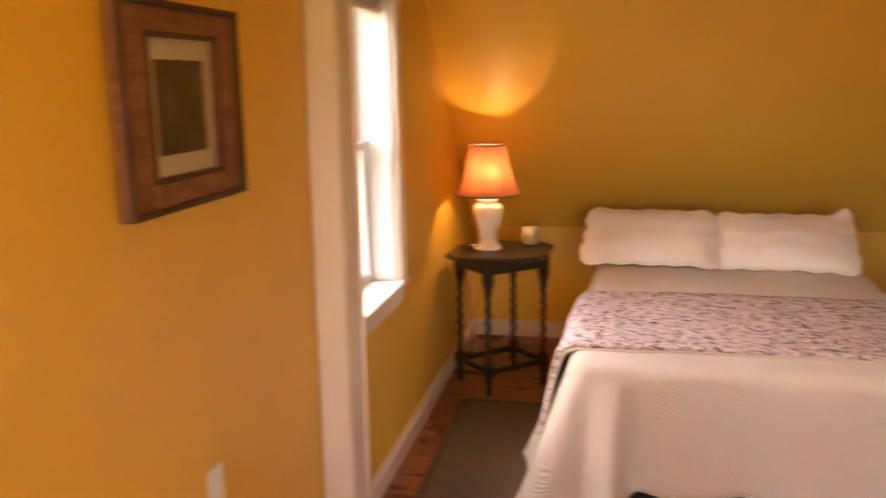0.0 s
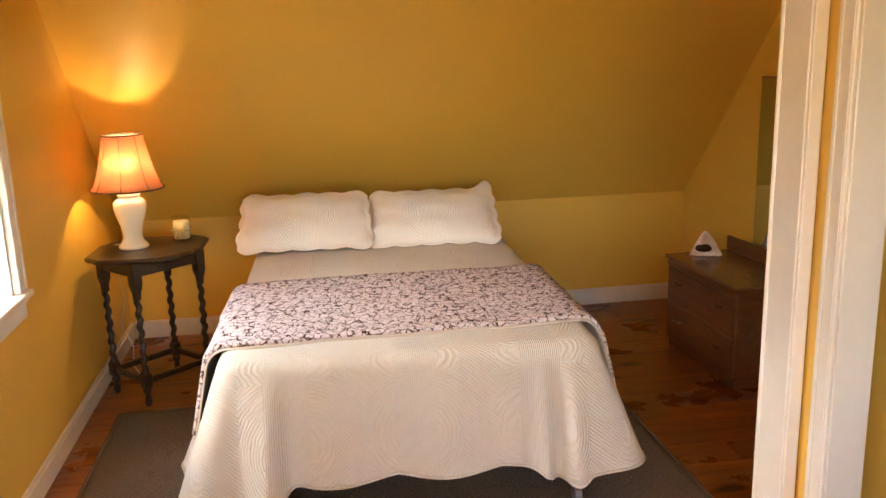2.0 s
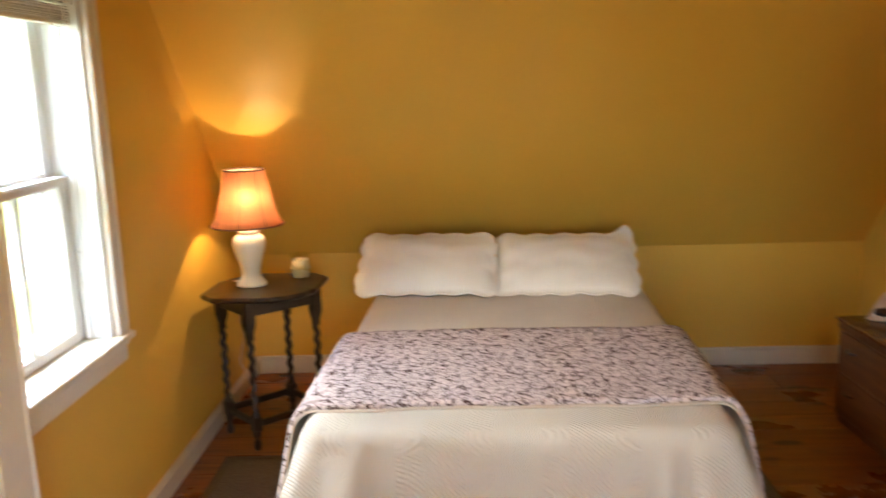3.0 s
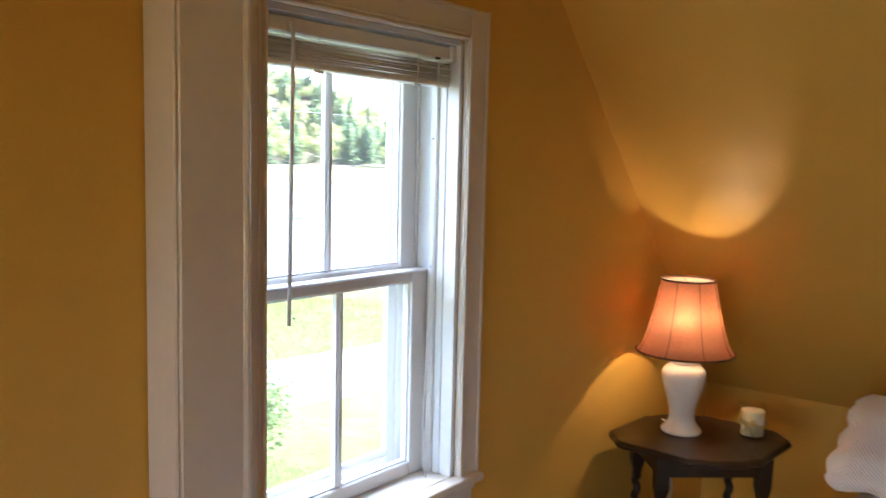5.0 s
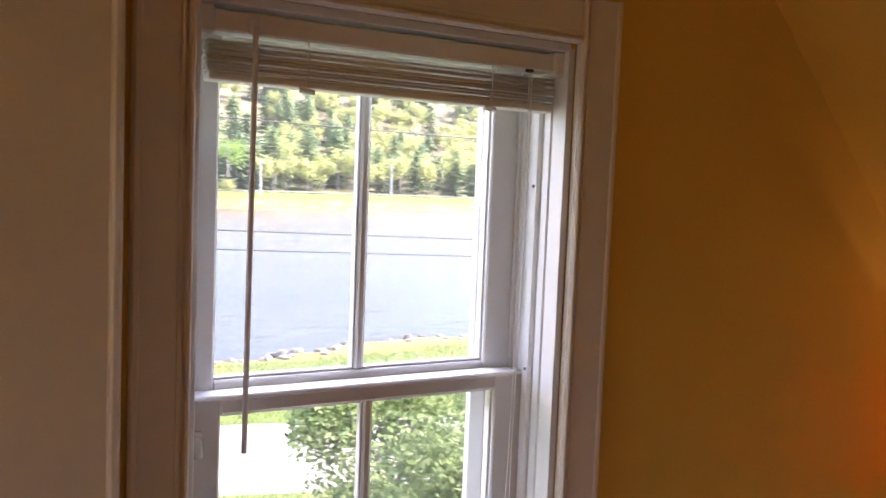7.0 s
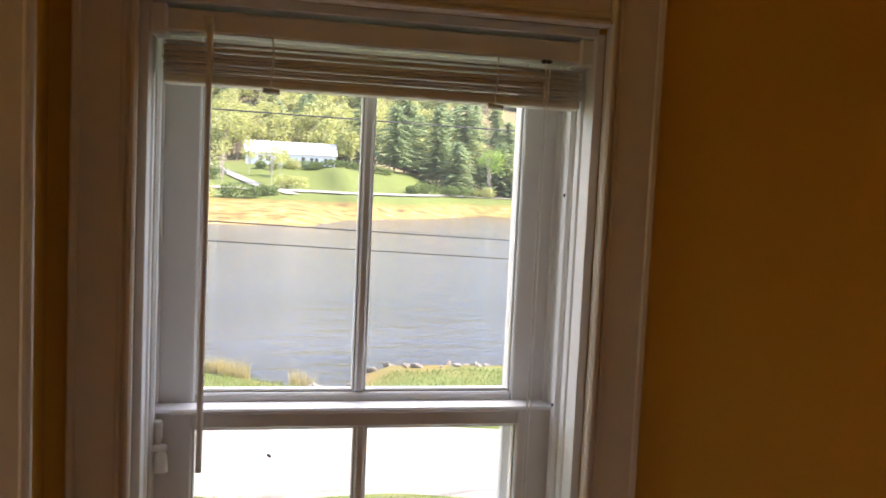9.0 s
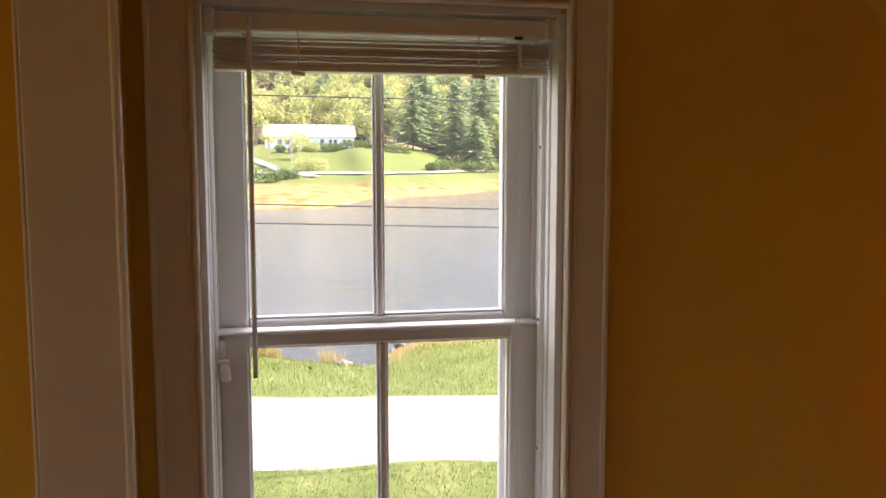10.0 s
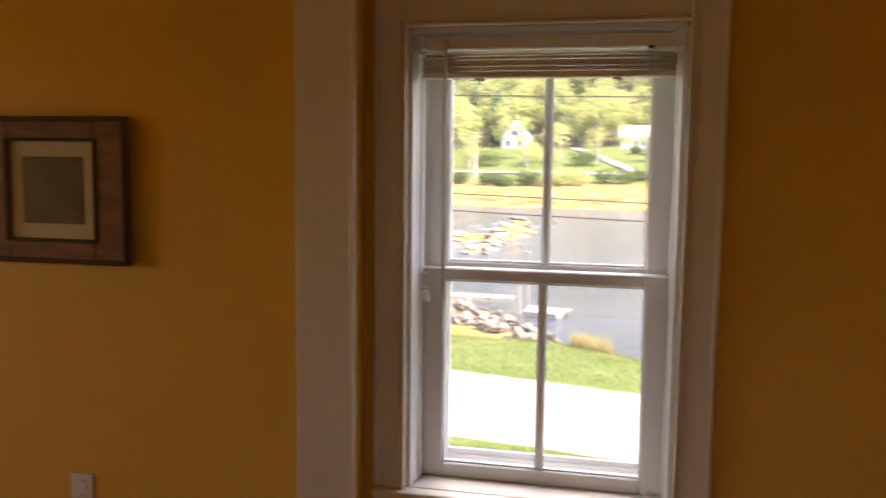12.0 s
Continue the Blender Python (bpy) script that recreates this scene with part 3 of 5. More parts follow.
# storm window track seen outside the lower panes
for y, s in ((WY0 + .03, 1), (WY1 - .03, -1)):
    part("storm_track", cube((-.200, y, WZ0 + .012), (-.182, y + s * .034, WZ1 - .01), .002), SASHPAINT, win)
part("storm_rail", cube((-.196, WY0 + .06, WZ0 + .012), (-.184, WY1 - .06, WZ0 + .062), .002), SASHPAINT, win)
part("storm_rail_lip", cube((-.184, WY0 + .064, WZ0 + .040), (-.178, WY1 - .064, WZ0 + .047), .001), SASHPAINT, win)
# sash lock on the meeting rail's end
lock = bmesh.new()
bx(lock, (-.092, 1.380, 1.300), (-.074, 1.396, 1.336), .004, 2)
bx(lock, (-.078, 1.376, 1.292), (-.064, 1.404, 1.302), .003, 2)
tube([(-.071, 1.394, 1.296), (-.069, 1.395, 1.285), (-.068, 1.396, 1.262)], [.006, .010, .011], 12, lock)
part("sash_lock", lock, WHITE, low, "white plastic tilt latch", True)
for y, z in ((2.006, 1.70), (2.006, 1.356), (2.006, 1.09)):
    part("nail_head", tube([(-.074, 2.0094, z), (-.074, 2.0072, z)], .0028, 8), BLACK, win)
part("nail_head", tube([(.019, 1.352, 1.962), (.0225, 1.352, 1.962)], .004, 8), BLACK, win)

part("dirt_speck", tube([(-.1105, 1.5525, 1.271), (-.1105, 1.5575, 1.267)], .0022, 7), BLACK, win)

# ---- blind ----
blind = thing("window_blind", "white vinyl mini blind drawn up under its headrail", "blind")
BX0, BX1 = -.060, -.016
part("headrail", cube((BX0, 1.380, 1.902), (BX1, 2.012, 1.934), .003), BLIND, blind)
for y in (1.374, 1.998):
    part("bracket", cube((BX0 - .004, y, 1.896), (BX1 + .006, y + .024, 1.940), .004), WHITE, blind)
slat_bm = grid_mesh([[(BX0 + .002 + .036 * i / 4, y, .0022 * (1 - ((i - 2) / 2) ** 2)) for i in range(5)] for y in (1.392, 2.006)])
thicken(slat_bm, .0030)
slat_me = mesh_of("slat", slat_bm, BLIND, True)
for i in range(13):
    sl = new("slat", slat_me)
    sl.parent = blind
    sl.location = (random.uniform(-.002, .002), random.uniform(-.002, .002), 1.848 + i * .0034)
    sl.rotation_euler = (random.uniform(-.002, .002), random.uniform(-.022, .02), 0)
part("bottom_rail", cube((BX0 + .004, 1.392, 1.832), (BX1 - .004, 2.006, 1.845), .004, 2), BLIND, blind)
part("wand", tube([(-.006, 1.455, 1.912), (-.004, 1.455, 1.88), (-.008, 1.4545, 1.6), (-.012, 1.454, 1.279)], .0045, 10), WHITE, blind, "translucent white tilt wand", True)
part("wand_hook", cube((-.018, 1.447, 1.900), (-.004, 1.461, 1.926), .003), WHITE, blind)
for y in (1.54, 1.87):
    part("ladder_cord", tube([(BX1 - .001, y, 1.905), (BX1 + .001, y + .002, 1.87), (BX1 + .001, y - .002, 1.834), (BX1 - .008, y + .006, 1.826)], .0012, 6), WHITE, blind)
    part("cord_button", tube([(BX1 - .002, y - .012, 1.829), (BX1 - .002, y + .012, 1.827)], .004, 8), WHITE, blind)
for dy in (0, .006):
    part("pull_cord", tube([(-.012, 1.945 + dy, 1.905), (-.012, 1.944 + dy, 1.6), (-.03, 1.95 + dy, 1.2), (-.045, 1.952 + dy * 3, .95), (-.05, 1.965 - dy, .83), (-.046, 1.975, .776)], .0011, 6), WHITE, blind)
part("cord_lock", cube((-.018, 1.938, 1.897), (-.010, 1.954, 1.903), .002), BLACK, blind)

# ---- picture and outlet on the yellow wall ----
pic = thing("framed_picture", "small dark print in a wide carved brown wooden frame", "picture", at=(.010, .357, 1.535))
FW, FH = .238, .201
for y0, y1, z0, z1 in ((-FW, -FW + .105, -FH, FH), (FW - .105, FW, -FH, FH), (-FW + .105, FW - .105, FH - .068, FH), (-FW + .105, FW - .105, -FH, -FH + .068)):
    part("frame_rail", cube((0, y0, z0), (.020, y1, z1), .003), FRAMEWOOD, pic)
for y0, y1, z0, z1 in ((-FW, -FW + .014, -FH, FH), (FW - .014, FW, -FH, FH), (-FW + .014, FW - .014, FH - .014, FH), (-FW + .014, FW - .014, -FH, -FH + .014)):
    part("frame_edge", cube((.020, y0, z0), (.032, y1, z1), .005, 2), FRAMEDARK, pic, "dark raised frame edge")
IW, IH = FW - .105, FH - .068
for y0, y1, z0, z1 in ((-IW - .012, -IW, -IH - .01, IH + .01), (IW, IW + .012, -IH - .01, IH + .01), (-IW, IW, IH, IH + .010), (-IW, IW, -IH - .01, -IH)):
    part("inner_edge", cube((.018, y0, z0), (.026, y1, z1), .003), FRAMEDARK, pic)
part("mat_board", cube((.002, -IW, -IH), (.008, IW, IH), 0), INK, pic, "cream mat board")
part("print", cube((.008, -.096, -.092), (.010, .096, .092), 0), PRINT, pic, "dark landscape print")
part("glazing", cube((.0125, -IW, -IH), (.0145, IW, IH), 0), JAR, pic).visible_shadow = False

outlet = thing("wall_outlet", "white duplex outlet with its cover plate on the yellow wall", "outlet", at=(.001, .408, .672))
part("cover_plate", cube((0, -.036, -.058), (.006, .036, .058), .003, 2), WHITE, outlet)
for z in (-.026, .02):
    o = part("socket", lathe([(.017, 0), (.017, .003), (.015, .004)], 20), WHITE, outlet)
    o.matrix_local = pose(.005, 0, z + .003, 0, 90, 0)
    for dy in (-.006, .006):
        part("slot", cube((.0088, dy - .0012, z - .003), (.0096, dy + .0012, z + .008), 0), BLACK, o).matrix_parent_inverse = o.matrix_local.inverted()

# ---- rug ----
rug = thing("rug", "flat taupe brown woven rug under the bed", "rug")
bm = grid_mesh([[(.15 + 2.27 * i / 60, 1.22 + 1.50 * j / 40, .009 + .0015 * noise.noise(Vector((i * .3, j * .3, 0)))) for i in range(61)] for j in range(41)])
part("weave", thicken(bm, .008), RUG, rug, smooth=True)
for a, b in (((.140, 1.21), (.152, 2.73)), ((2.418, 1.21), (2.43, 2.73)), ((.152, 1.21), (2.418, 1.222)), ((.152, 2.718), (2.418, 2.73))):
    part("binding", cube((*a, .001), (*b, .012), .003), RUG_EDGE, rug)

# ---- bed ----
BEDX, BEDY, BEDTURN = 1.405, 2.47, -2.0
HW, HL = .635, .97
bed = thing("bed", "double bed with a metal frame, made up in white", "bed", at=(BEDX, BEDY, 0), turn=BEDTURN)
part("mattress", cube((-HW + .012, -HL + .015, .40), (HW - .012, HL, .628), .05, 4), plain("mattress_ticking", (.7, .68, .62), .9), bed, smooth=True)
part("box_spring", cube((-HW + .02, -HL + .02, .21), (HW - .02, HL, .398), .015, 2), plain("box_spring_cloth", (.11, .10, .09), .9), bed)
for s in (-1, 1):
    part("side_rail", cube((s * (HW - .05), -HL + .04, .172), (s * (HW - .02), HL, .208), .003), BLACK, bed)
for y in (-HL + .06, 0, HL - .06):
    part("cross_rail", cube((-HW + .05, y, .176), (HW - .05, y + .03, .206), .003), BLACK, bed)
    for s in (-1, 1):
        lg = part("leg", tube([(s * (HW - .06), y + .015, .178), (s * (HW - .06), y + .015, .05)], .014, 12), STEEL, bed)
        part("caster", tube([(s * (HW - .06) - .012, y + .015, .032), (s * (HW - .06) + .012, y + .015, .032)], .030, 16), STEEL, lg)


def rounded_perimeter(hw, hl, r, n):
    """Points and outward directions along left side, foot and right side of a rounded mattress, head end open."""
    out = []
    path = []
    path.append(("L", Vector((-hw, hl)), Vector((-hw, -hl + r)), Vector((-1, 0))))
    path.append(("C", Vector((-hw + r, -hl + r)), math.pi, 1.5 * math.pi))
    path.append(("L", Vector((-hw + r, -hl)), Vector((hw - r, -hl)), Vector((0, -1))))
    path.append(("C", Vector((hw - r, -hl + r)), 1.5 * math.pi, 2 * math.pi))
    path.append(("L", Vector((hw, -hl + r)), Vector((hw, hl)), Vector((1, 0))))
    for seg in path:
        if seg[0] == "L":
            k = max(2, int(n * (seg[2] - seg[1]).length))
            for i in range(k):
                out.append((seg[1].lerp(seg[2], i / k), seg[3]))
        else:
            k = 14
            for i in range(k):
                a = seg[2] + (seg[3] - seg[2]) * i / k
                d = Vector((math.cos(a), math.sin(a)))
                out.append((seg[1] + r * d, d))
    out.append((Vector((hw, hl)), Vector((1, 0))))
    return out


def smooth01(v):
    v = max(0.0, min(1.0, v))
    return v * v * (3 - 2 * v)


def drape_offset(p, d, s):
    """Outward offset of the hanging cloth at depth s (0 top edge, 1 hem)."""
    along = p.x * 6.0 if abs(d.y) > .7 else p.y * 5.0
    side = smooth01(abs(d.x))
    f = .014 + s * (.055 + .107 * side)
    diag = (2 * abs(d.x * d.y)) ** 1.5
    edge = HW - abs(p.x)
    f += s * .05 * diag
    if p.x < 0:                                 # one deep fold beside the corner
        fold = .105 * math.exp(-((edge - .165) / (.11 if edge < .165 else .026)) ** 2) - .030 * math.exp(-((edge - .23) / .04) ** 2)
    else:                                       # two folds
        fold = .095 * math.exp(-((edge - .115) / (.09 if edge < .115 else .022)) ** 2) + .060 * math.exp(-((edge - .205) / .024) ** 2) - .018 * math.exp(-((edge - .28) / .04) ** 2)
    f += s ** .8 * fold * (1 - side)
    back = p.y + HL
    f += s * (-.030 * math.exp(-((back - .16) / .05) ** 2) + .025 * math.exp(-((back - .34) / .08) ** 2)) * side
    f += s * .014 * math.sin(along * 1.7 + 1.3 * math.sin(along)) * (1 - .4 * side)
    f += s * .012 * max(0.0, math.sin(p.x * 7.3 - 1.1)) ** 3 * (1 - side)
    f += .004 * noise.noise(Vector((p.x * 6, p.y * 6, s * 3)))
    return f


def hem_depth(p, d, i):
    corner = math.exp(-(((abs(p.x) - HW) / .14) ** 2 + ((p.y + HL) / .16) ** 2))
    side = smooth01(abs(d.x))
    front = (1 - side) * math.exp(-((HW - abs(p.x) - .10) / .10) ** 2)
    if p.x > 0:                                 # this side hangs shorter
        corner, side, front = -.30 * corner, .5 * side, .8 * front
    return .452 + .045 * corner + .060 * side + .065 * front + .026 * abs(math.sin(p.x * 9 + .6)) - .012 + .010 * math.cos(p.y * 22)


TOPZ = .640
per = rounded_perimeter(HW, HL, .06, 60)
rows = []
NS = 26
for k in range(NS + 1):
    row = []
    for i, (p, d) in enumerate(per):
        s = k / NS
        r = .055
        drop = s * hem_depth(p, d, i)
        if drop < r * 1.57:                     # rolled edge
            a = drop / r
            off = -r + r * math.sin(a)
            z = TOPZ - r + r * math.cos(a)
            off += .012
        else:
            off = drape_offset(p, d, (drop - r * 1.57) / (.55 - r * 1.57))
            z = TOPZ - r - (drop - r * 1.57)
        q = p + d * off
        row.append((q.x, q.y, z + .003 * noise.noise(Vector((q.x * 9, q.y * 9, z * 9)))))
    rows.append(row)
bm = bmesh.new()
vv = [[bm.verts.new(c) for c in row] for row in rows]
for a, b in zip(vv, vv[1:]):
    for i in range(len(a) - 1):
        bm.faces.new((a[i], a[i + 1], b[i + 1], b[i]))
# the flat top: concentric inward rows with soft unevenness
prev = vv[0]
for sc in (.8, .6, .4, .2, .0):
    cur = []
    for i, v in enumerate(vv[0]):
        x = v.co.x * sc
        y = HL - (HL - v.co.y) * (sc if v.co.y < HL - .03 else 1)
        cur.append(bm.verts.new((x, y, TOPZ + .006 + .006 * noise.noise(Vector((x * 3, y * 3, 1))))))
    for i in range(len(cur) - 1):
        bm.faces.new((prev[i + 1], prev[i], cur[i], cur[i + 1]))
    prev = cur
hem = [tuple(v.co) for v in vv[-1]]
bmesh.ops.remove_doubles(bm, verts=bm.verts, dist=.0005)
thicken(bm, .006)
spread = thing("bedspread", "white quilted cotton bedspread hanging in folds over the bed", "bedspread", at=(BEDX, BEDY, 0), turn=BEDTURN)
part("quilt", bm, QUILT, spread, smooth=True)
part("scalloped_hem", tube(hem, .0055, 8), QUILT, spread, "bound scalloped hem", True)

# throw across the foot
throw = thing("throw_blanket", "soft pale throw with a dark petal pattern across the bed", "blanket", at=(BEDX, BEDY, 0), turn=BEDTURN)


def throw_row(v, lift, grow):
    """Points across the bed at v (0 foot edge, 1 head edge)."""
    row = []
    n = 96
    y_mid = -HL + .165 + .78 * v
    for i in range(n + 1):
        u = -1 + 2 * i / n
        s = u * (HW + (.34 if u < 0 else .35))
        flat = HW - .03
        r = .075
        a = abs(s)
        y = y_mid + .02 * noise.noise(Vector((s * 3, v * 2, 5))) + .03 * u
        z = TOPZ + .012 + lift + .007 * noise.noise(Vector((s * 6, y * 6, 2)))
        x = a
        if a > flat:
            b = a - flat
            if b < r * 1.4:
                x = flat + r * math.sin(b / r)
                z -= r - r * math.cos(b / r)
            else:
                b2 = b - r * 1.4
                x = flat + r * .985 + b2 * .20 + .010 * math.sin(y * 14 + u)
                z -= r * .83 + b2 * .90
            y -= .10 * max(0, b - .03) * (1 - v)
        x += grow + (.006 if a > flat else 0)
        row.append((math.copysign(x, s), y, z))
    return row


def throw_sheet(v0, v1, lift, grow, n=26):
    return grid_mesh([throw_row(v0 + (v1 - v0) * j / n, lift, grow) for j in range(n + 1)])


part("fleece", thicken(throw_sheet(0, 1, .011, .008), .013), THROW, throw, smooth=True)
part("backing", thicken(throw_sheet(-.012, .99, -.003, .0), .006), HEMCLOTH, throw, "plain beige backing showing at the edge", True)


# pillows
def pillow_mesh(w, h, t, seed):
    """Scalloped sham: a soft body with a flat wavy flange all round."""
    rows_f, rows_b = [], []
    nu, nv = 72, 48
    for j in range(nv + 1):
        rf, rb = [], []
        for i in range(nu + 1):
            u, v = -1 + 2 * i / nu, -1 + 2 * j / nv
            sx = 1 + .045 * abs(math.cos(v * math.pi * 2.0)) * smooth01((abs(u) - .75) / .25)
            sy = 1 + .075 * abs(math.cos(u * math.pi * 2.5)) * smooth01((abs(v) - .75) / .25)
            x, y = u * w / 2 * sx, v * h / 2 * sy
            cr = max(0, abs(u) - .86) * max(0, abs(v) - .80)
            x *= 1 - 2.2 * cr
            y *= 1 - 2.8 * cr
            bu, bv = min(1, abs(u) / .93), min(1, abs(v) / .90)
            body = max(0, (1 - bu ** 2.6)) ** .6 * max(0, (1 - bv ** 2.4)) ** .6
            k = t * body + .004
            wob = .010 * noise.noise(Vector((u * 2.2 + seed, v * 2.2, seed))) + .02 * (u * u) * v * .3
            rf.append((x, y, k * .62 + wob))
            rb.append((x, y, -k * .38 + wob))
        rows_f.append(rf)
        rows_b.append(rb)
    bm = grid_mesh(rows_f)
    off = [[bm.verts.new(p) for p in r] for r in rows_b]
    for a, b in zip(off, off[1:]):
        for i in range(len(a) - 1):
            bm.faces.new((a[i], b[i], b[i + 1], a[i + 1]))
    bm.verts.ensure_lookup_table()
    W = nu + 1
    front = lambda j, i: bm.verts[j * W + i]
    for i in range(nu):
        bm.faces.new((front(0, i), off[0][i], off[0][i + 1], front(0, i + 1)))
        bm.faces.new((front(nv, i + 1), off[nv][i + 1], off[nv][i], front(nv, i)))
    for j in range(nv):
        bm.faces.new((front(j, 0), front(j + 1, 0), off[j + 1][0], off[j][0]))
        bm.faces.new((front(j, nu), off[j][nu], off[j + 1][nu], front(j + 1, nu)))
    return bm


for x, y, z, w, roll, yaw, lab in ((1.045, 3.150, .778, .63, .5, -3, "plump white quilted pillow in a scalloped sham"),
                                   (1.690, 3.135, .768, .64, -.5, -6, "white scalloped pillow sham with one corner sticking up")):
    pw = thing("pillow", lab, "pillow", "pillows on the bed", at=(x, y, z))
    pw.matrix_world = pose(x, y, z, 39, roll, yaw)
    bm = pillow_mesh(w, .350, .095, x * 7)
    if x > 1.5:
        for v in bm.verts:                      # the turned up corner
            c = smooth01((v.co.x - .22) / .1) * smooth01((v.co.y - .12) / .08)
            v.co.y += .045 * c
            v.co.z += .03 * c
    for v in bm.verts:                          # the lower edge spreads, corners drawn out
        low = smooth01((.05 - v.co.y) / .22)
        v.co.x *= 1 + .05 * low
        v.co.y -= .012 * smooth01((abs(v.co.x) - .22) / .1) * low
    part("sham", bm, SHAM, pw, smooth=True)

# ---- bedside table ----
table = thing("side_table", "dark oak side table with barley twist legs beside the bed", "table", at=(.300, 3.030, 0), turn=42)
table.scale = (1.04, 1.04, .98)
LX, LY, TT = .165, .130, .7205
outline = []
NO = 96
for i in range(NO):
    a = 2 * math.pi * i / NO
    c, s = math.cos(a), math.sin(a)
    r = 1 / ((abs(c) / .285) ** 3.2 + (abs(s) / .245) ** 3.2) ** (1 / 3.2)
    k = 1 + .030 * math.cos(8 * a) - .018 * math.cos(16 * a)
    cut = min(1.0, .345 / max(abs(c) * r * k + abs(s) * r * k, .001))
    outline.append((c * r * k * cut, s * r * k * cut))
bm = grid_mesh([[(x * f, y * f, z) for x, y in outline] for f, z in
                ((.955, .708), (.985, .712), (1.0, .719), (.998, .726), (.985, .729), (.982, .7335), (.95, .735), (.5, .7352), (.02, .7352))], True)
part("tabletop", bm, DARKWOOD, table, smooth=True)
for x0, y0, x1, y1 in ((-LX, -LY - .012, LX, -LY + .012), (-LX, LY - .012, LX, LY + .012), (-LX - .012, -LY, -LX + .012, LY), (LX - .012, -LY, LX + .012, LY)):
    part("apron", cube((x0, y0, .640), (x1, y1, .709), .003), DARKWOOD, table)


def twist_leg(x, y):
    rows = [[(x + sx * r, y + sy * r, z) for sx, sy in ((-1, -1), (1, -1), (1, 1), (-1, 1))] for r, z in
            ((.011, .530), (.013, .538), (.013, .56), (.021, .60), (.022, .709))]
    top_block = grid_mesh(rows, True)
    prof, n = [], 90
    for i in range(n + 1):
        prof.append((.0135, .185 + .345 * i / n))
    leg = part("leg", lathe(prof, 16, (x, y, 0), lambda a, z: 1 + .30 * math.cos(a - z * 2 * math.pi / .062)), DARKWOOD, table, "dark barley twist leg", True)
    part("leg_head", top_block, DARKWOOD, leg)
    part("block", cube((x - .021, y - .021, .095), (x + .021, y + .021, .165), .004), DARKWOOD, leg)
    part("collar", lathe([(.012, .163), (.020, .167), (.020, .174), (.013, .180), (.016, .186), (.012, .19)], 16, (x, y, 0)), DARKWOOD, leg, smooth=True)
    part("foot", lathe([(.010, 0), (.014, .006), (.017, .022), (.013, .045), (.010, .058), (.018, .072), (.019, .084), (.015, .096)], 16, (x, y, 0)), DARKWOOD, leg, smooth=True)


for sx in (-1, 1):
    for sy in (-1, 1):
        twist_leg(sx * LX, sy * LY)
for s in (-1, 1):
    part("stretcher", cube((-LX + .02, s * LY - .011, .112), (LX - .02, s * LY + .011, .142), .004), DARKWOOD, table)
    part("stretcher", cube((s * LX - .011, -LY + .02, .112), (s * LX + .011, LY - .02, .142), .004), DARKWOOD, table)

# ---- lamp ----
LPX, LPY = .232, 3.035
lamp = thing("table_lamp", "lit lamp, pink fabric shade on a white ceramic urn", "lamp", at=(LPX, LPY, TT + .001))
lamp.scale = (.99, .99, 1.045)
part("base", lathe([(.068, 0), (.071, .006), (.069, .013), (.058, .024), (.048, .038), (.044, .055), (.046, .078), (.054, .11), (.066, .145), (.074, .175), (.076, .195), (.072, .212), (.060, .224),
                    (.048, .230), (.047, .234), (.052, .238), (.053, .245), (.048, .250), (.044, .254), (.045, .262), (.040, .266), (.012, .268)], 40), CERAMIC, lamp, smooth=True)
part("stem", tube([(0, 0, .262), (0, 0, .33)], .008, 12), STEEL, lamp)
part("bulb", lathe([(.012, .325), (.014, .345), (.024, .368), (.028, .388), (.022, .408), (.008, .418)], 20), glass_material("bulb_glass"), lamp, smooth=True).visible_shadow = False
rows = []
NSH = 16
for k in range(NSH + 1):
    f = k / NSH
    r = .166 - (.166 - .091) * (f ** .62)
    rows.append([((r * (1 + .012 * abs(math.cos(4 * a)))) * math.cos(a), (r * (1 + .012 * abs(math.cos(4 * a)))) * math.sin(a), .272 + .240 * f)
                 for a in (2 * math.pi * i / 64 for i in range(64))])
shade = part("shade", grid_mesh(rows, True), SHADE, lamp, "pink fabric bell shade", True)
part("lining", grid_mesh([[(x * .975, y * .975, z) for x, y, z in row] for row in rows[:-1]] + [[(x * .975, y * .975, z - .004) for x, y, z in rows[-1]]], True), LINING, shade, "cream inner lining", True)
TRIMTAPE = plain("brown_shade_trim", (.12, .055, .035), .8, var=.2)
for r, z in ((.167, .272), (.0925, .512)):
    ring = [(r * math.cos(a), r * math.sin(a), z) for a in (2 * math.pi * i / 64 for i in range(65))]
    part("rim", tube(ring, .0035, 8), TRIMTAPE, shade, "dark piping on the shade", True)
for q in range(8):
    a = q * math.pi / 4
    part("rib", tube([((.166 - .075 * ((k / 8) ** .62)) * 1.012 * math.cos(a), (.166 - .075 * ((k / 8) ** .62)) * 1.012 * math.sin(a), .272 + .24 * k / 8) for k in range(9)], .0014, 6), TRIMTAPE, shade)
for q in range(3):
    a = q * 2.094
    part("spider", tube([(0, 0, .495), (.09 * math.cos(a), .09 * math.sin(a), .505)], .0018, 6), STEEL, lamp)
part("cord", tube([(-.05, .03, .01), (-.11, .09, .0), (-.145, .16, -.05), (-.12, .24, -.30), (-.15, .22, -.42), (-.11, .25, -.55), (-.12, .26, -.66), (-.06, .22, -.729), (.02, .3, -.731)], .003, 8), WHITE, lamp, "white lamp cord", True)
bulb = new("lamp_light", bpy.data.lights.new("lamp_light", "POINT"))
bulb.data.energy = .34
bulb.data.color = (1, .68, .38)
bulb.data.shadow_soft_size = .012
bulb.location = (LPX, LPY, TT + .396)

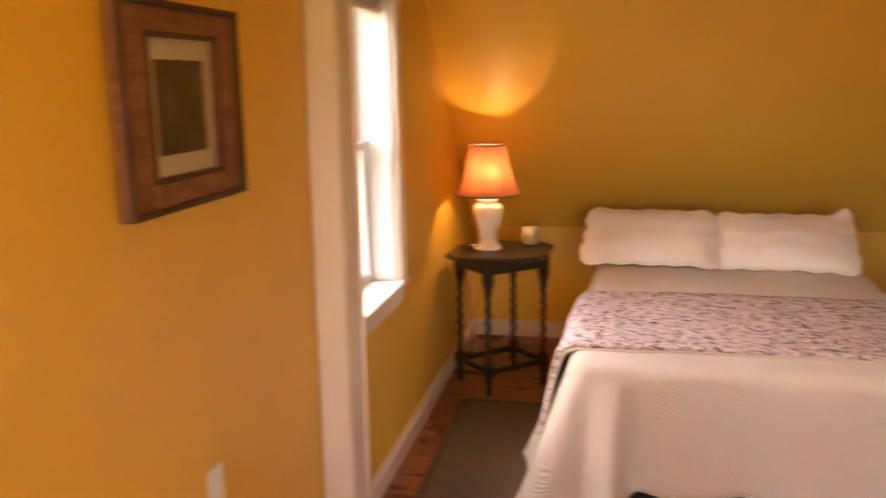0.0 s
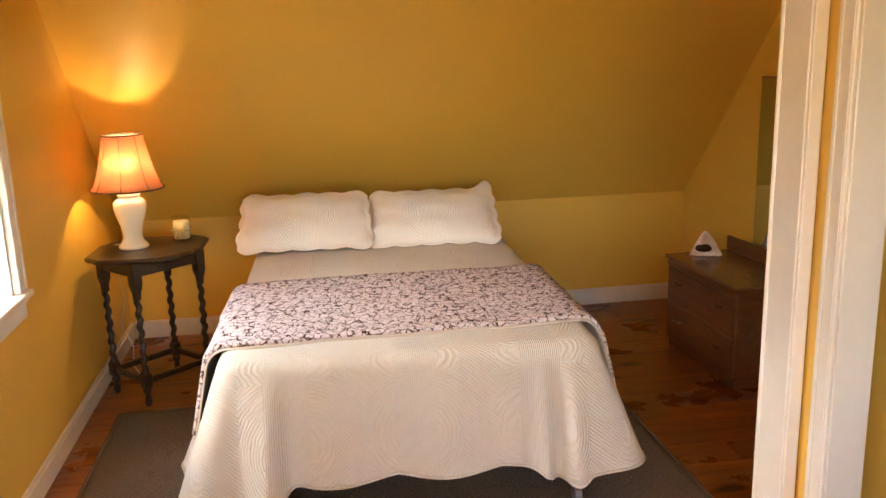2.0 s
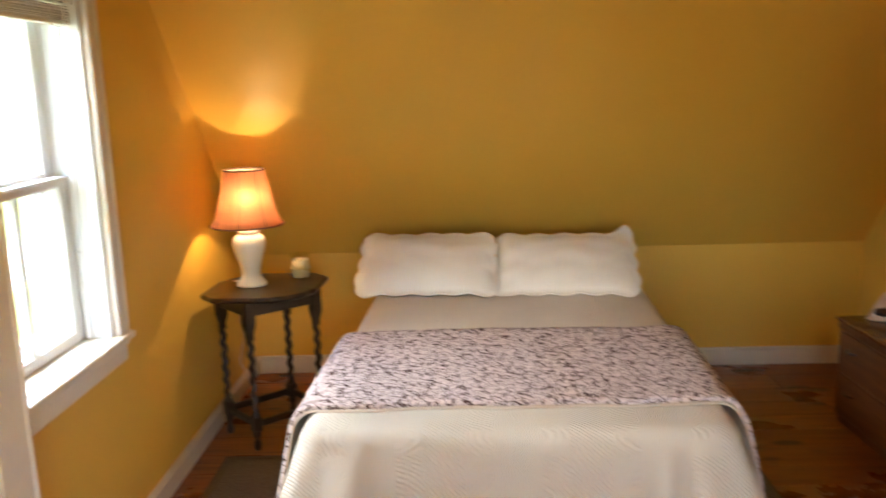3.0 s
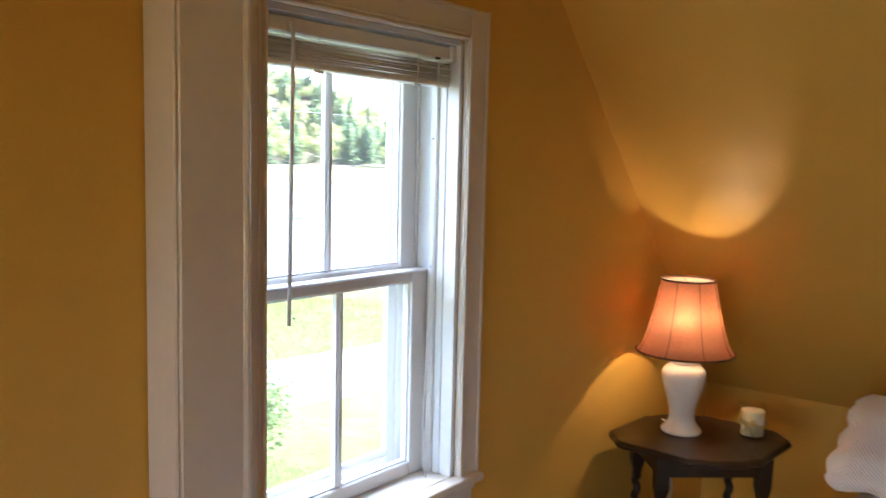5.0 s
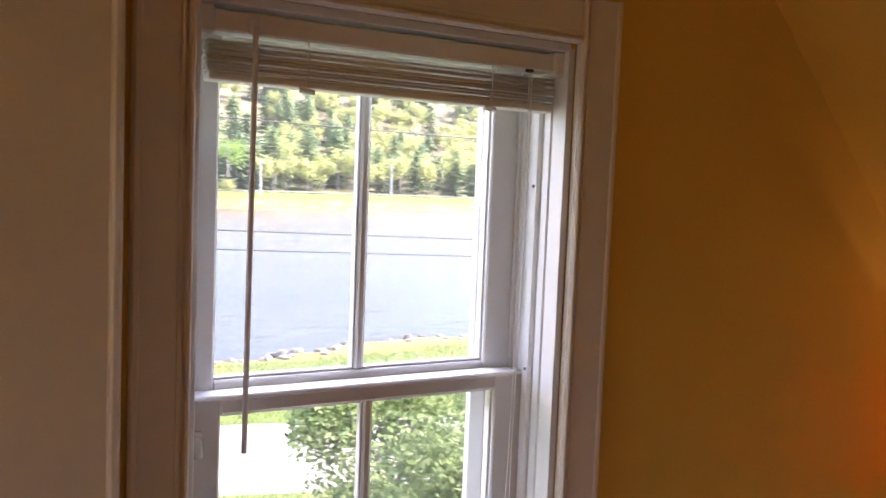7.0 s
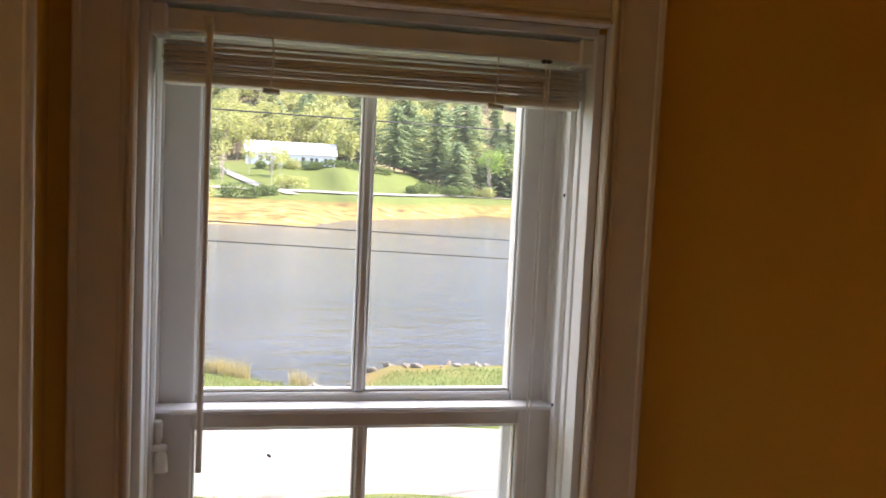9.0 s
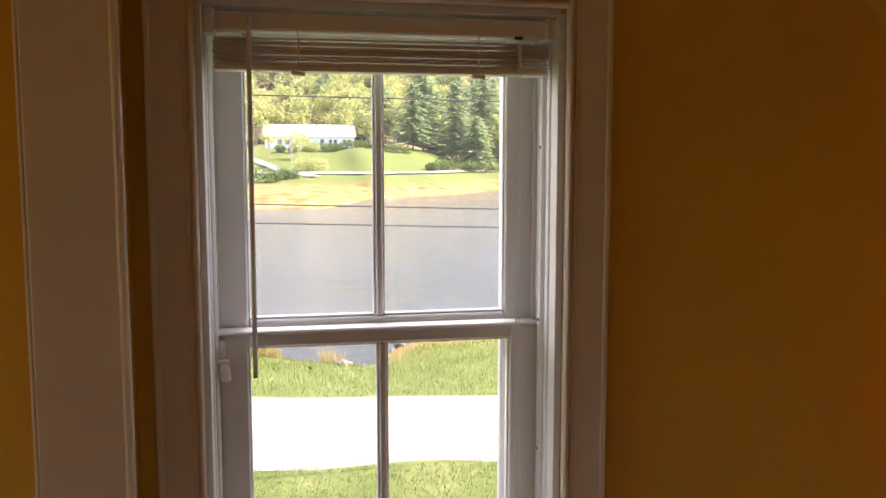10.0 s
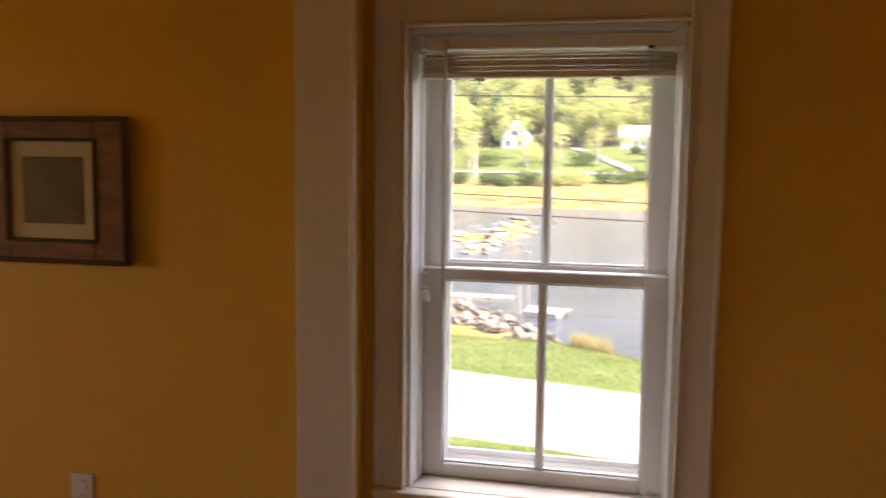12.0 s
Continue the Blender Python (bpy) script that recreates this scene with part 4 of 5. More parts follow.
# ---- candle jar ----
candle = thing("candle_jar", "cream candle in a glass jar tied with straw", "candle", at=(.440, 3.150, TT + .001))
candle.scale = (1.22, 1.22, 1.3)
jar = lathe([(.032, 0), (.036, .003), (.036, .078), (.033, .082), (.033, .086), (.030, .086), (.030, .08), (.033, .075), (.033, .006), (.0, .005)], 32, caps=False)
part("jar", jar, JAR, candle, "clear glass jar", True)
part("wax", lathe([(.0322, .007), (.0322, .070), (.030, .072), (.004, .071)], 28), WAX, candle, smooth=True)
part("lid", lathe([(.037, .086), (.038, .088), (.038, .091), (.030, .094), (.008, .095)], 28), JAR, candle, smooth=True)
bow = bmesh.new()
tube([(.037 * math.cos(a), .037 * math.sin(a), .040 + .004 * math.sin(3 * a)) for a in (2 * math.pi * i / 32 for i in range(33))], .0025, 6, bow)
for s in (-1, 1):
    tube([(.004 * s, -.039, .042), (.018 * s, -.043, .055), (.024 * s, -.042, .045), (.006 * s, -.040, .040)], .003, 6, bow)
    tube([(.002 * s, -.040, .040), (.010 * s, -.043, .024), (.015 * s, -.041, .014)], .0025, 6, bow)
part("ribbon", bow, RAFFIA, candle, "straw ribbon bow")

# ---- dresser ----
dresser = thing("dresser", "low brown mahogany dresser with two drawers and a tall mirror", "dresser", at=(2.965, 2.345, 0), turn=2)
DW, DD, DH = .72, .385, .505
part("body", cube((.012, .012, .04), (DD, DW - .012, DH - .018), .003), DRESSER, dresser)
part("top", cube((-.006, -.004, DH - .018), (DD, DW + .004, DH), .005, 2), DRESSER_TOP, dresser, "paler glossy top board")
part("plinth", cube((.02, .02, .0), (DD - .01, DW - .02, .04), .003), DRESSER, dresser)
part("rail", cube((.002, .012, DH - .052), (.012, DW - .012, DH - .020), .003), DRESSER, dresser)
for z0, z1 in ((.055, .245), (.255, .445)):
    dr = part("drawer", cube((-.002, .03, z0), (.014, DW - .03, z1), .005, 2), DRESSER, dresser)
    for y in (.16, DW - .16):
        part("pull", tube([(-.002, y - .035, (z0 + z1) / 2 + .03), (-.016, y - .025, (z0 + z1) / 2 + .026), (-.018, y + .025, (z0 + z1) / 2 + .026), (-.002, y + .035, (z0 + z1) / 2 + .03)], .006, 8), DARKWOOD, dr, "dark wooden drawer pull", True)
part("back_rail", cube((DD - .03, .02, DH), (DD - .012, DW + .01, DH + .075), .003), DRESSER, dresser)
mir = part("mirror", cube((DD - .010, -.16, .58), (DD + .006, DW - .21, 1.43), .004), DRESSER, dresser, "tall plain mirror")
part("mirror_glass", cube((DD - .014, -.152, .588), (DD - .0105, DW - .218, 1.422), .001), MIRROR, mir)

# ---- shell ----
shell = thing("conch_shell", "large pale conch shell with a dark opening on the dresser", "shell", at=(3.12, 2.99, DH + .001), turn=-27)
bm = bmesh.new()
rows = []
for k in range(25):
    f = k / 24
    z = .125 * f
    r = .070 * (1 - f) ** .75 + .007
    row = []
    for i in range(36):
        a = 2 * math.pi * i / 36
        tri = 1 + .18 * math.cos(3 * a + .6) + .05 * math.sin(9 * a + 14 * f) * (1 - f) + .03 * math.sin(f * 40)
        row.append((r * tri * math.cos(a), .62 * r * tri * math.sin(a), z))
    rows.append(row)
bm = grid_mesh(rows, True)
bm.faces.new([v for v in bm.verts][:36])
bm.verts.ensure_lookup_table()
bm.faces.new([bm.verts[len(bm.verts) - 36 + i] for i in range(36)])
part("shell_body", bm, SHELL, shell, smooth=True)
rows = []
for k in range(9):
    rr = 1 - k / 8
    rows.append([(-.006 + .042 * rr * math.cos(a), -.0440 - .010 * (1 - rr ** 2) + .020 * max(0, math.sin(a)) * rr, .040 + (.024 if math.sin(a) > 0 else .018) * rr * math.sin(a)) for a in (2 * math.pi * i / 28 for i in range(28))])
part("aperture", grid_mesh(rows, True), SHELLDARK, shell, "glossy dark brown opening", True)

# ---- the land outside ----
WATERZ = -4.8


def shore_x(y):
    """Far shoreline."""
    pts = ((-400, -140), (-60, -125), (-6, -116), (6, -115), (18, -142), (30, -155), (53, -185), (124, -200), (400, -240))
    for (a, xa), (b, xb) in zip(pts, pts[1:]):
        if y <= b:
            return xa + (xb - xa) * smooth01((y - a) / (b - a))
    return -240


def bank_x(y):
    """Foot of the near bank."""
    return -26.2 + 2.5 * smooth01((y + .5) / 4) - 4.3 * smooth01((y - 3.4) / 2.8) - 2.2 * smooth01((y - 9) / 8)


def near_x(y):
    """Near shoreline, with the low spit that carries the rock pier."""
    tip = max(-46.0, -26.0 + 1.8 * y)
    return bank_x(y) + (tip - bank_x(y)) * smooth01((-.2 - y) / .8) + .25 * math.sin(y * 2.1)


def road_bend(y):
    return 2.2 * math.tanh((y - 3) * .09)


def inland(y):
    return 36 * smooth01((y - 6) / 16)


def land_z(x, y):
    nx, fx = near_x(y), shore_x(y)
    if x > nx:
        steep = 1 - smooth01((y - 3.0) / 1.2)
        up = (x - bank_x(y)) / (-16.0 + road_bend(y) - bank_x(y))
        z = -4.8 + .30 * smooth01((x - nx) / 1.5) + 1.30 * max(0.0, min(1.0, up)) + .15 * steep * smooth01((x - bank_x(y)) / .9) * max(0.0, min(1.0, 1.3 * (1 - up)))
    elif x > fx:
        z = -4.8 - 1.2 * smooth01(min(nx - x, x - fx) / 3.0)
        bar = math.exp(-(((x + 70) / 18) ** 2 + ((y + 10.5) / 6.5) ** 2))
        z = max(z, -6.0 + (1.50 + 1.9 * noise.noise(Vector((x * .10, y * .40, 4)))) * bar)
    else:
        d = fx - x
        k = d + inland(y)
        near = smooth01((y - 45) / 15)
        z = -4.8 + 1.6 * smooth01(d / 24) + 2.2 * smooth01((k - 40) / 25) + 6.0 * smooth01((k - 64) / 42) * (1 - near) + 52 * smooth01((k - 112 + 34 * near) / 190)
    return z + .10 * noise.noise(Vector((x * .4, y * .4, 0)))


def steps(*spans):
    out = []
    for a, b, n in spans:
        out += [a + (b - a) * i / n for i in range(n)]
    return out + [spans[-1][1]]


xs = steps((-2500, -700, 3), (-700, -240, 36), (-240, -90, 50), (-90, -36, 18), (-36, -10, 44), (-10, 6, 8), (6, 200, 5), (200, 2500, 2))
ys = steps((-2500, -300, 3), (-300, -40, 30), (-40, -10, 14), (-10, 22, 40), (22, 140, 50), (140, 400, 20), (400, 2500, 3))
structure("ground", grid_mesh([[(x, y, land_z(x, y)) for y in ys] for x in xs]), GROUND, "grassy land and orange weedy shore round the inlet", True)
structure("water", cube((-240, -400, WATERZ - .3), (-20, 420, WATERZ - .02), 0), WATER, "calm brown-grey tidal water with small ripples")
rows = []
for i in range(81):
    y = -60 + 2 * i
    bend = road_bend(y)
    w = .12 * math.sin(y * .9)
    edge = (-15.7 + bend + w, -15.4 + bend + w, -14.6 + bend, -13.6 + bend, -12.6 + bend, -11.75 + .7 * bend + .1 * math.sin(y * 1.3), -11.5 + .7 * bend + .1 * math.sin(y * 1.3))
    rows.append([(x, y, -3.2 + (.10 if 0 < k < 6 else -.15)) for k, x in enumerate(edge)])
structure("road", grid_mesh(rows), GROUNDROAD, "pale sunlit gravel road between two lawns", True)
rows = []
for i in range(121):
    y = -150 + 4 * i
    x = shore_x(y) - 62 + inland(y)
    rows.append([(x + dx, y, land_z(x + dx, y) + .25) for dx in (0, -3, -7)])
structure("road_far", grid_mesh(rows), GROUNDROAD, "pale road along the far shore", True)
rows = []
for i in range(31):
    f = i / 30
    d = 58 + 62 * f
    y = -13 + 21 * (1 - f) ** 2 + 3 * math.sin(f * 5)
    x = -114 - d
    rows.append([(x, y + dy, land_z(x, y) + .3) for dy in (-1.4, 1.4)])
structure("road_drive", grid_mesh(rows), GROUNDROAD, "pale driveway up to the white house", True)


# grass: blades on the bank and the lawn
def blades(n, xr, yr, h, w, seed):
    rnd = random.Random(seed)
    verts, faces = [], []
    for _ in range(n):
        x, y = rnd.uniform(*xr), rnd.uniform(*yr)
        if x < bank_x(y) + .5 + 2.6 * smooth01((y - 3.0) / 1.2) + .3 * math.sin(y * 3) or -15.6 < x - road_bend(y) < -11.6 - .3 * road_bend(y):
            continue
        z = land_z(x, y)
        hh = h * rnd.uniform(.5, 1.3) * (1 + .5 * noise.noise(Vector((x * .6, y * .6, 3))))
        a = rnd.uniform(0, 6.28)
        dx, dy = w * math.cos(a), w * math.sin(a)
        lx, ly = rnd.uniform(-.4, .4) * hh, rnd.uniform(-.4, .4) * hh
        k = len(verts)
        verts += [(x - dx, y - dy, z), (x + dx, y + dy, z), (x + lx, y + ly, z + hh)]
        faces.append((k, k + 1, k + 2))
    return verts, faces


def stuff(name, verts, faces, material, label, category):
    me = bpy.data.meshes.new(name)
    me.from_pydata(verts, [], faces)
    me.materials.append(material)
    return tagged(new(name, me), label, category, "", "stuff")


v1, f1 = blades(42000, (-26.0, -13.8), (-9, 24), .13, .011, 3)
stuff("grass", v1, f1, GRASS, "tall bright green grass on the bank beyond the road", "grass")
v1, f1 = blades(26000, (-12.8, -8.0), (-5, 9), .07, .009, 4)
stuff("lawn_grass", v1, f1, GRASS, "short sunlit lawn grass before the road", "grass")
v1, f1 = [], []
for k, (x, y, r) in enumerate(((-24.2, .95, .45), (-23.2, 2.9, .35), (-24.4, .4, .3), (-22.6, 4.4, .4))):
    a, b = blades(420, (x - r, x + r), (y - r, y + r), .50, .012, 40 + k)
    f1 += [tuple(i + len(v1) for i in q) for q in b]
    v1 += a
stuff("dry_grass", v1, f1, STRAW, "tufts of tall dry yellow grass at the water's edge", "grass")


def leaf_cloud(verts, faces, rnd, centre, rad, n, size, squash=1.0, shell=.55):
    """Many small leaf quads scattered through an uneven crown."""
    c = Vector(centre)
    for _ in range(n):
        d = Vector((rnd.gauss(0, 1), rnd.gauss(0, 1), rnd.gauss(0, 1))).normalized()
        r = rad * (shell + (1 - shell) * rnd.random() ** .7) * (1 + .35 * noise.noise(d * 2.2 + c * .7))
        p = c + Vector((d.x * r, d.y * r, d.z * r * squash))
        u = Vector((rnd.gauss(0, 1), rnd.gauss(0, 1), rnd.gauss(0, .7))).normalized()
        w = u.cross(Vector((rnd.gauss(0, 1), rnd.gauss(0, 1), rnd.gauss(0, 1)))).normalized()
        s = size * rnd.uniform(.6, 1.4)
        k = len(verts)
        verts += [tuple(p - u * s), tuple(p + w * s * .5), tuple(p + u * s), tuple(p - w * s * .5)]
        faces.append((k, k + 1, k + 2, k + 3))


def raw_part(name, verts, faces, material, parent):
    me = bpy.data.meshes.new(name)
    me.from_pydata(verts, [], faces)
    me.materials.append(material)
    ob = new(name, me)
    ob.parent = parent
    return ob


# the leafy shrub-tree below the window
rnd = random.Random(11)
shrub = thing("lilac_tree", "full green lilac tree in sunshine below the window", "tree", at=(-7.5, 5.85, -3.35))
shrub.scale = (1.22, 1.22, 1.0)
tr = bmesh.new()
for a in range(7):
    an = a * .9
    tube([(0, 0, 0), (.15 * math.cos(an), .15 * math.sin(an), .8), (.55 * math.cos(an), .55 * math.sin(an), 1.7), (.8 * math.cos(an + .3), .8 * math.sin(an + .3), 2.5)], [.05, .04, .025, .01], 7, tr)
part("trunk", tr, TRUNK, shrub)
vs_, fs_ = [], []
for _ in range(30):
    d = Vector((rnd.gauss(0, 1), rnd.gauss(0, 1), rnd.gauss(0, .8))).normalized()
    leaf_cloud(vs_, fs_, rnd, (d.x * .95, d.y * .95, 2.05 + d.z * .80), rnd.uniform(.38, .6), 560, .042, .9, .3)
raw_part("crown", vs_, fs_, LEAF, shrub)


def conifer(verts, faces, rnd, x, y, z, h, sprays=3, per_metre=1.5, wide=1.0):
    """Level tiers of boughs, each bough a run of small drooping sprays."""
    r0 = h * wide * rnd.uniform(.24, .36)
    n = int(h * per_metre)
    for k in range(n):
        f = .12 + .88 * k / n
        rr = r0 * (1 - f) ** .5 * rnd.uniform(.75, 1.2) + .3
        m = 8
        ph = rnd.random() * 6.28
        for q in range(m):
            a = ph + q * 6.283 / m + rnd.uniform(-.35, .35)
            r = rr * rnd.uniform(.55, 1.15)
            zz = z + h * f + rnd.uniform(-.35, .35)
            ca, sa = math.cos(a), math.sin(a)
            for w in range(sprays):
                g = (w + rnd.uniform(.3, 1)) / sprays
                cx, cy, cz = x + ca * r * g, y + sa * r * g, zz - .16 * r * g + rnd.uniform(-.15, .15)
                ln, wd = .30 * r / sprays * 2.2 + .22, .22 * r / sprays * 2.0 + .22
                t = a + rnd.uniform(-.7, .7)
                ct, st = math.cos(t), math.sin(t)
                i = len(verts)
                verts += [(cx - ct * ln, cy - st * ln, cz + .15), (cx - st * wd, cy + ct * wd, cz + rnd.uniform(-.25, .2)),
                          (cx + ct * ln, cy + st * ln, cz - rnd.uniform(.0, .35)), (cx + st * wd, cy - ct * wd, cz + rnd.uniform(-.25, .2))]
                faces.append((i, i + 1, i + 2, i + 3))


def broadleaf(verts, faces, rnd, x, y, z, h, n=560, size=.46):
    for _ in range(7):
        d = Vector((rnd.gauss(0, 1), rnd.gauss(0, 1), rnd.gauss(0, 1))).normalized()
        leaf_cloud(verts, faces, rnd, (x + d.x * h * .19, y + d.y * h * .19, z + h * (.64 + .20 * d.z)), h * rnd.uniform(.11, .19), n // 7, size, 1.0, .2)


def stem(verts, faces, x, y, z, h, r, lean=0.0):
    k = len(verts)
    for f, rr in ((0, r), (.5, r * .7), (1, r * .2)):
        for q in range(5):
            a = q * 1.2566
            verts.append((x + lean * h * f + rr * math.cos(a), y + lean * h * f * .6 + rr * math.sin(a), z + h * f))
    for j in range(2):
        for q in range(5):
            p = (q + 1) % 5
            faces.append((k + j * 5 + q, k + j * 5 + p, k + j * 5 + 5 + p, k + j * 5 + 5 + q))


# wooded hillside behind the far shore
rnd = random.Random(5)
pv, pf, bv, bf, sv, sf = [], [], [], [], [], []
count = 0
while count < 1600:
    y = rnd.uniform(-120, 400) if count < 1250 else rnd.uniform(-70, 70)
    d = 72 + 210 * rnd.random() ** 1.4 if count < 1250 else 124 + 80 * rnd.random()
    x = shore_x(y) - d + inland(y)
    if -42 < y < 50 and d < 122 + 12 * math.sin(y * .2):
        continue
    z = land_z(x, y) - .3
    count += 1
    right = smooth01((y - 30) / 40)
    if rnd.random() < .05 + .24 * right:
        conifer(pv, pf, rnd, x, y, z, rnd.uniform(11, 20))
        stem(sv, sf, x, y, z, 6, .22)
    else:
        h = rnd.uniform(9, 16)
        broadleaf(bv, bf, rnd, x, y, z, h)
        stem(sv, sf, x, y, z, h * .8, .17, rnd.uniform(-.05, .05))
        if rnd.random() < .5:
            for q in range(3):
                stem(sv, sf, x + rnd.uniform(-3, 3), y + rnd.uniform(-3, 3), z, h * rnd.uniform(.6, 1), .10, rnd.uniform(-.08, .08))
stuff("far_conifers", pv, pf, PINE, "dark pines on the far wooded hillside", "woods")
stuff("far_woods", bv, bf, SPRING, "yellow-green spring woods on the far hillside", "woods")
stuff("far_trunks", sv, sf, TRUNK, "bare grey trunks among the far trees", "woods")


def single_tree(kind, x, y, h, seed, label):
    rnd = random.Random(seed)
    z = land_z(x, y)
    t = thing("pine_tree" if kind == "pine" else "spring_tree", label, "tree", at=(x, y, z))
    v, f = [], []
    if kind == "pine":
        conifer(v, f, rnd, 0, 0, 0, h, 7, 1.6, 1.4)
    else:
        broadleaf(v, f, rnd, 0, 0, 0, h, 900 if kind == "green" else 420, .26)
    raw_part("crown", v, f, {"pine": PINE, "green": FRESH}.get(kind, SPRING), t)
    v, f = [], []
    stem(v, f, 0, 0, 0, h * .9, .25 if kind == "pine" else .09)
    if kind != "pine":
        for q in range(5):
            a = q * 1.3
            stem(v, f, .3 * math.cos(a), .3 * math.sin(a), h * .25, h * .55, .07, .12 * math.cos(a))
    raw_part("trunk", v, f, TRUNK if kind == "pine" else BIRCH, t)


for i, (x, y, h) in enumerate(((-228, 37, 18), (-241, 42, 26), (-233, 50, 23), (-229, 56, 14), (-252, 31, 19), (-247, 61, 27), (-231, 68, 16), (-246, 74, 22), (-236, -38, 10))):
    single_tree("pine", x, y, h, 30 + i, "tall dark green pine at the wood's edge")
for i, (x, y, h) in enumerate(((-190, 4, 10), (-176, -6, 11), (-182, -14, 12), (-172, -20, 10), (-224, 25, 7), (-168, -31, 12), (-232, 88, 12), (-238, 100, 11), (-236, 120, 12), (-228, 77, 10), (-203, -1, 9), (-206, -25, 10), (-208, -30, 11), (-200, 6, 8), (-196, -17, 11))):
    single_tree("leaf", x, y, h, 60 + i, "slim pale-barked tree in yellow spring leaf")

single_tree("green", -214, 60, 14, 77, "round tree in fresh bright green leaf by the far road")

# shoreline bushes and the hedge
for i, (x, y, w, h) in enumerate(((-166, -2, 5, 2.2), (-163, -9, 6, 2.6), (-162, -19, 5, 2.4), (-164, -27, 5, 2.0), (-186, 8, 4, 2.6), (-205, 42, 4, 2.4), (-209, 50, 6, 2.6), (-214, 58, 4, 2.2), (-166, -35, 5, 2.2), (-160, -23, 3, 1.5), (-161, -14, 3, 1.8), (-170, 3, 3, 1.6),
                                  (-196, 36, 3, 1.6),  (-212, 9, 4, 2.0), (-209, 3, 3, 1.6), (-213, 14, 3, 1.8), (-200, -20, 5, 3.0), (-198, -34, 5, 3.2), (-196, -10, 4, 3.0))):
    w, h = w * 1.3, h * 1.5
    b = thing("bush", "low rounded green bush near the far shore", "bush", "bushes on the far shore", at=(x, y, land_z(x, y)))
    v, f = [], []
    rnd = random.Random(90 + i)
    for _ in range(6):
        leaf_cloud(v, f, rnd, (rnd.uniform(-1, 1), rnd.uniform(-.5, .5) * w, h * .4), h * rnd.uniform(.4, .55), 190, .24, .9, .2)
    raw_part("leaves", v, f, SPRING if i % 3 == 1 else HEDGE, b)
v, f = [], []
rnd = random.Random(7)
for k in range(15):
    leaf_cloud(v, f, rnd, (-214, 17.5 + k * 1.15, land_z(-214, 17.5 + k * 1.15) + 1.0), 1.35, 190, .2, .85, .3)
tagged(stuff("hedge", v, f, HEDGE, "clipped dark green hedge beside the white house", "hedge"), kind="stuff")


def house(name, label, x, y0, y1, depth, base, eave, ridge, along_y, windows):
    h = thing(name, label, "house")
    part("wall", cube((x - depth, y0, base - 2), (x, y1, eave), .02), SIDING, h)
    rf = bmesh.new()
    if along_y:
        sec = ((x + .5, eave - .1), (x - depth / 2, ridge), (x - depth - .5, eave - .1), (x - depth - .5, eave + .1), (x - depth / 2, ridge + .25), (x + .5, eave + .1))
        e = [[rf.verts.new((p, y, z)) for p, z in sec] for y in (y0 - .4, y1 + .4)]
        gb = [[(x, eave), (x - depth / 2, ridge), (x - depth, eave)]]
        for yy in (y0, y1):
            g = bmesh.new()
            g.faces.new([g.verts.new((p, yy, z)) for p, z in gb[0]])
            part("gable", thicken(g, .1), SIDING, h)
    else:
        ym = (y0 + y1) / 2
        sec = ((y1 + .4, eave - .1), (ym, ridge), (y0 - .4, eave - .1), (y0 - .4, eave + .1), (ym, ridge + .25), (y1 + .4, eave + .1))
        e = [[rf.verts.new((xx, p, z)) for p, z in sec] for xx in (x + .4, x - depth - .4)]
        g = bmesh.new()
        g.faces.new([g.verts.new((x, p, z)) for p, z in ((y0, eave), (ym, ridge), (y1, eave))])
        part("gable", thicken(g, .1), SIDING, h)
    for i in range(6):
        j = (i + 1) % 6
        rf.faces.new((e[0][i], e[0][j], e[1][j], e[1][i]))
    rf.faces.new(e[0])
    rf.faces.new(e[1][::-1])
    part("roof", rf, ROOF, h, "pale shingled roof")
    for a, b, z0, z1, kind in windows:
        w = part("door" if kind else "window", cube((x, a, z0), (x + .06, b, z1), .01), SIDING, h)
        part("pane", cube((x + .06, a + .12, z0 + .12), (x + .10, b - .12, z1 - .12), 0), GLASSDARK, w)
    return h


house("white_house", "long white single-storey house with a pale roof", -219, -2.2, 20.4, 8, 4.7, 7.9, 10.9, True,
      [(a + 2.4, b + 2.4, z0 + .3, z1 + .3, k) for a, b, z0, z1, k in (
          (-1.5, -.3, 5.6, 7, 0), (.4, 1.6, 5.6, 7, 0), (5.0, 6.2, 5.6, 7, 0), (9.2, 10.3, 4.7, 7.1, 1), (11.4, 12.4, 5.4, 7, 0), (12.6, 13.6, 5.4, 7, 0), (15.0, 16.0, 5.4, 7, 0), (16.2, 17.2, 5.4, 7, 0))])
house("gabled_house", "white gabled house among the far trees", -226, -33.6, -26.9, 9, 5.0, 7.9, 12.3, False,
      ((-32.4, -31.2, 5.6, 7.2, 0), (-29.4, -28.2, 5.6, 7.2, 0), (-31.0, -29.7, 8.6, 9.9, 0)))


# utility poles across the water and the wires by the road
def utility_pole(x, y, h):
    z = land_z(x, y)
    p = thing("utility_pole", "grey wooden utility pole with a crossarm", "pole", "poles on the far road", at=(x, y, z))
    part("post", tube([(0, 0, 0), (0, 0, h)], [.19, .13], 10), CLAP, p)
    part("crossarm", cube((-.06, -1.3, h - .7), (.06, 1.3, h - .55), .01), PLANKGREY, p)
    for dy in (-1.1, 0, 1.1):
        part("insulator", tube([(0, dy, h - .55), (0, dy, h - .35)], .05, 8), GLASSDARK, p)


utility_pole(-174, -31.0, 9.2)
utility_pole(-206, 66, 9.0)
utility_pole(-222, 110, 9.0)
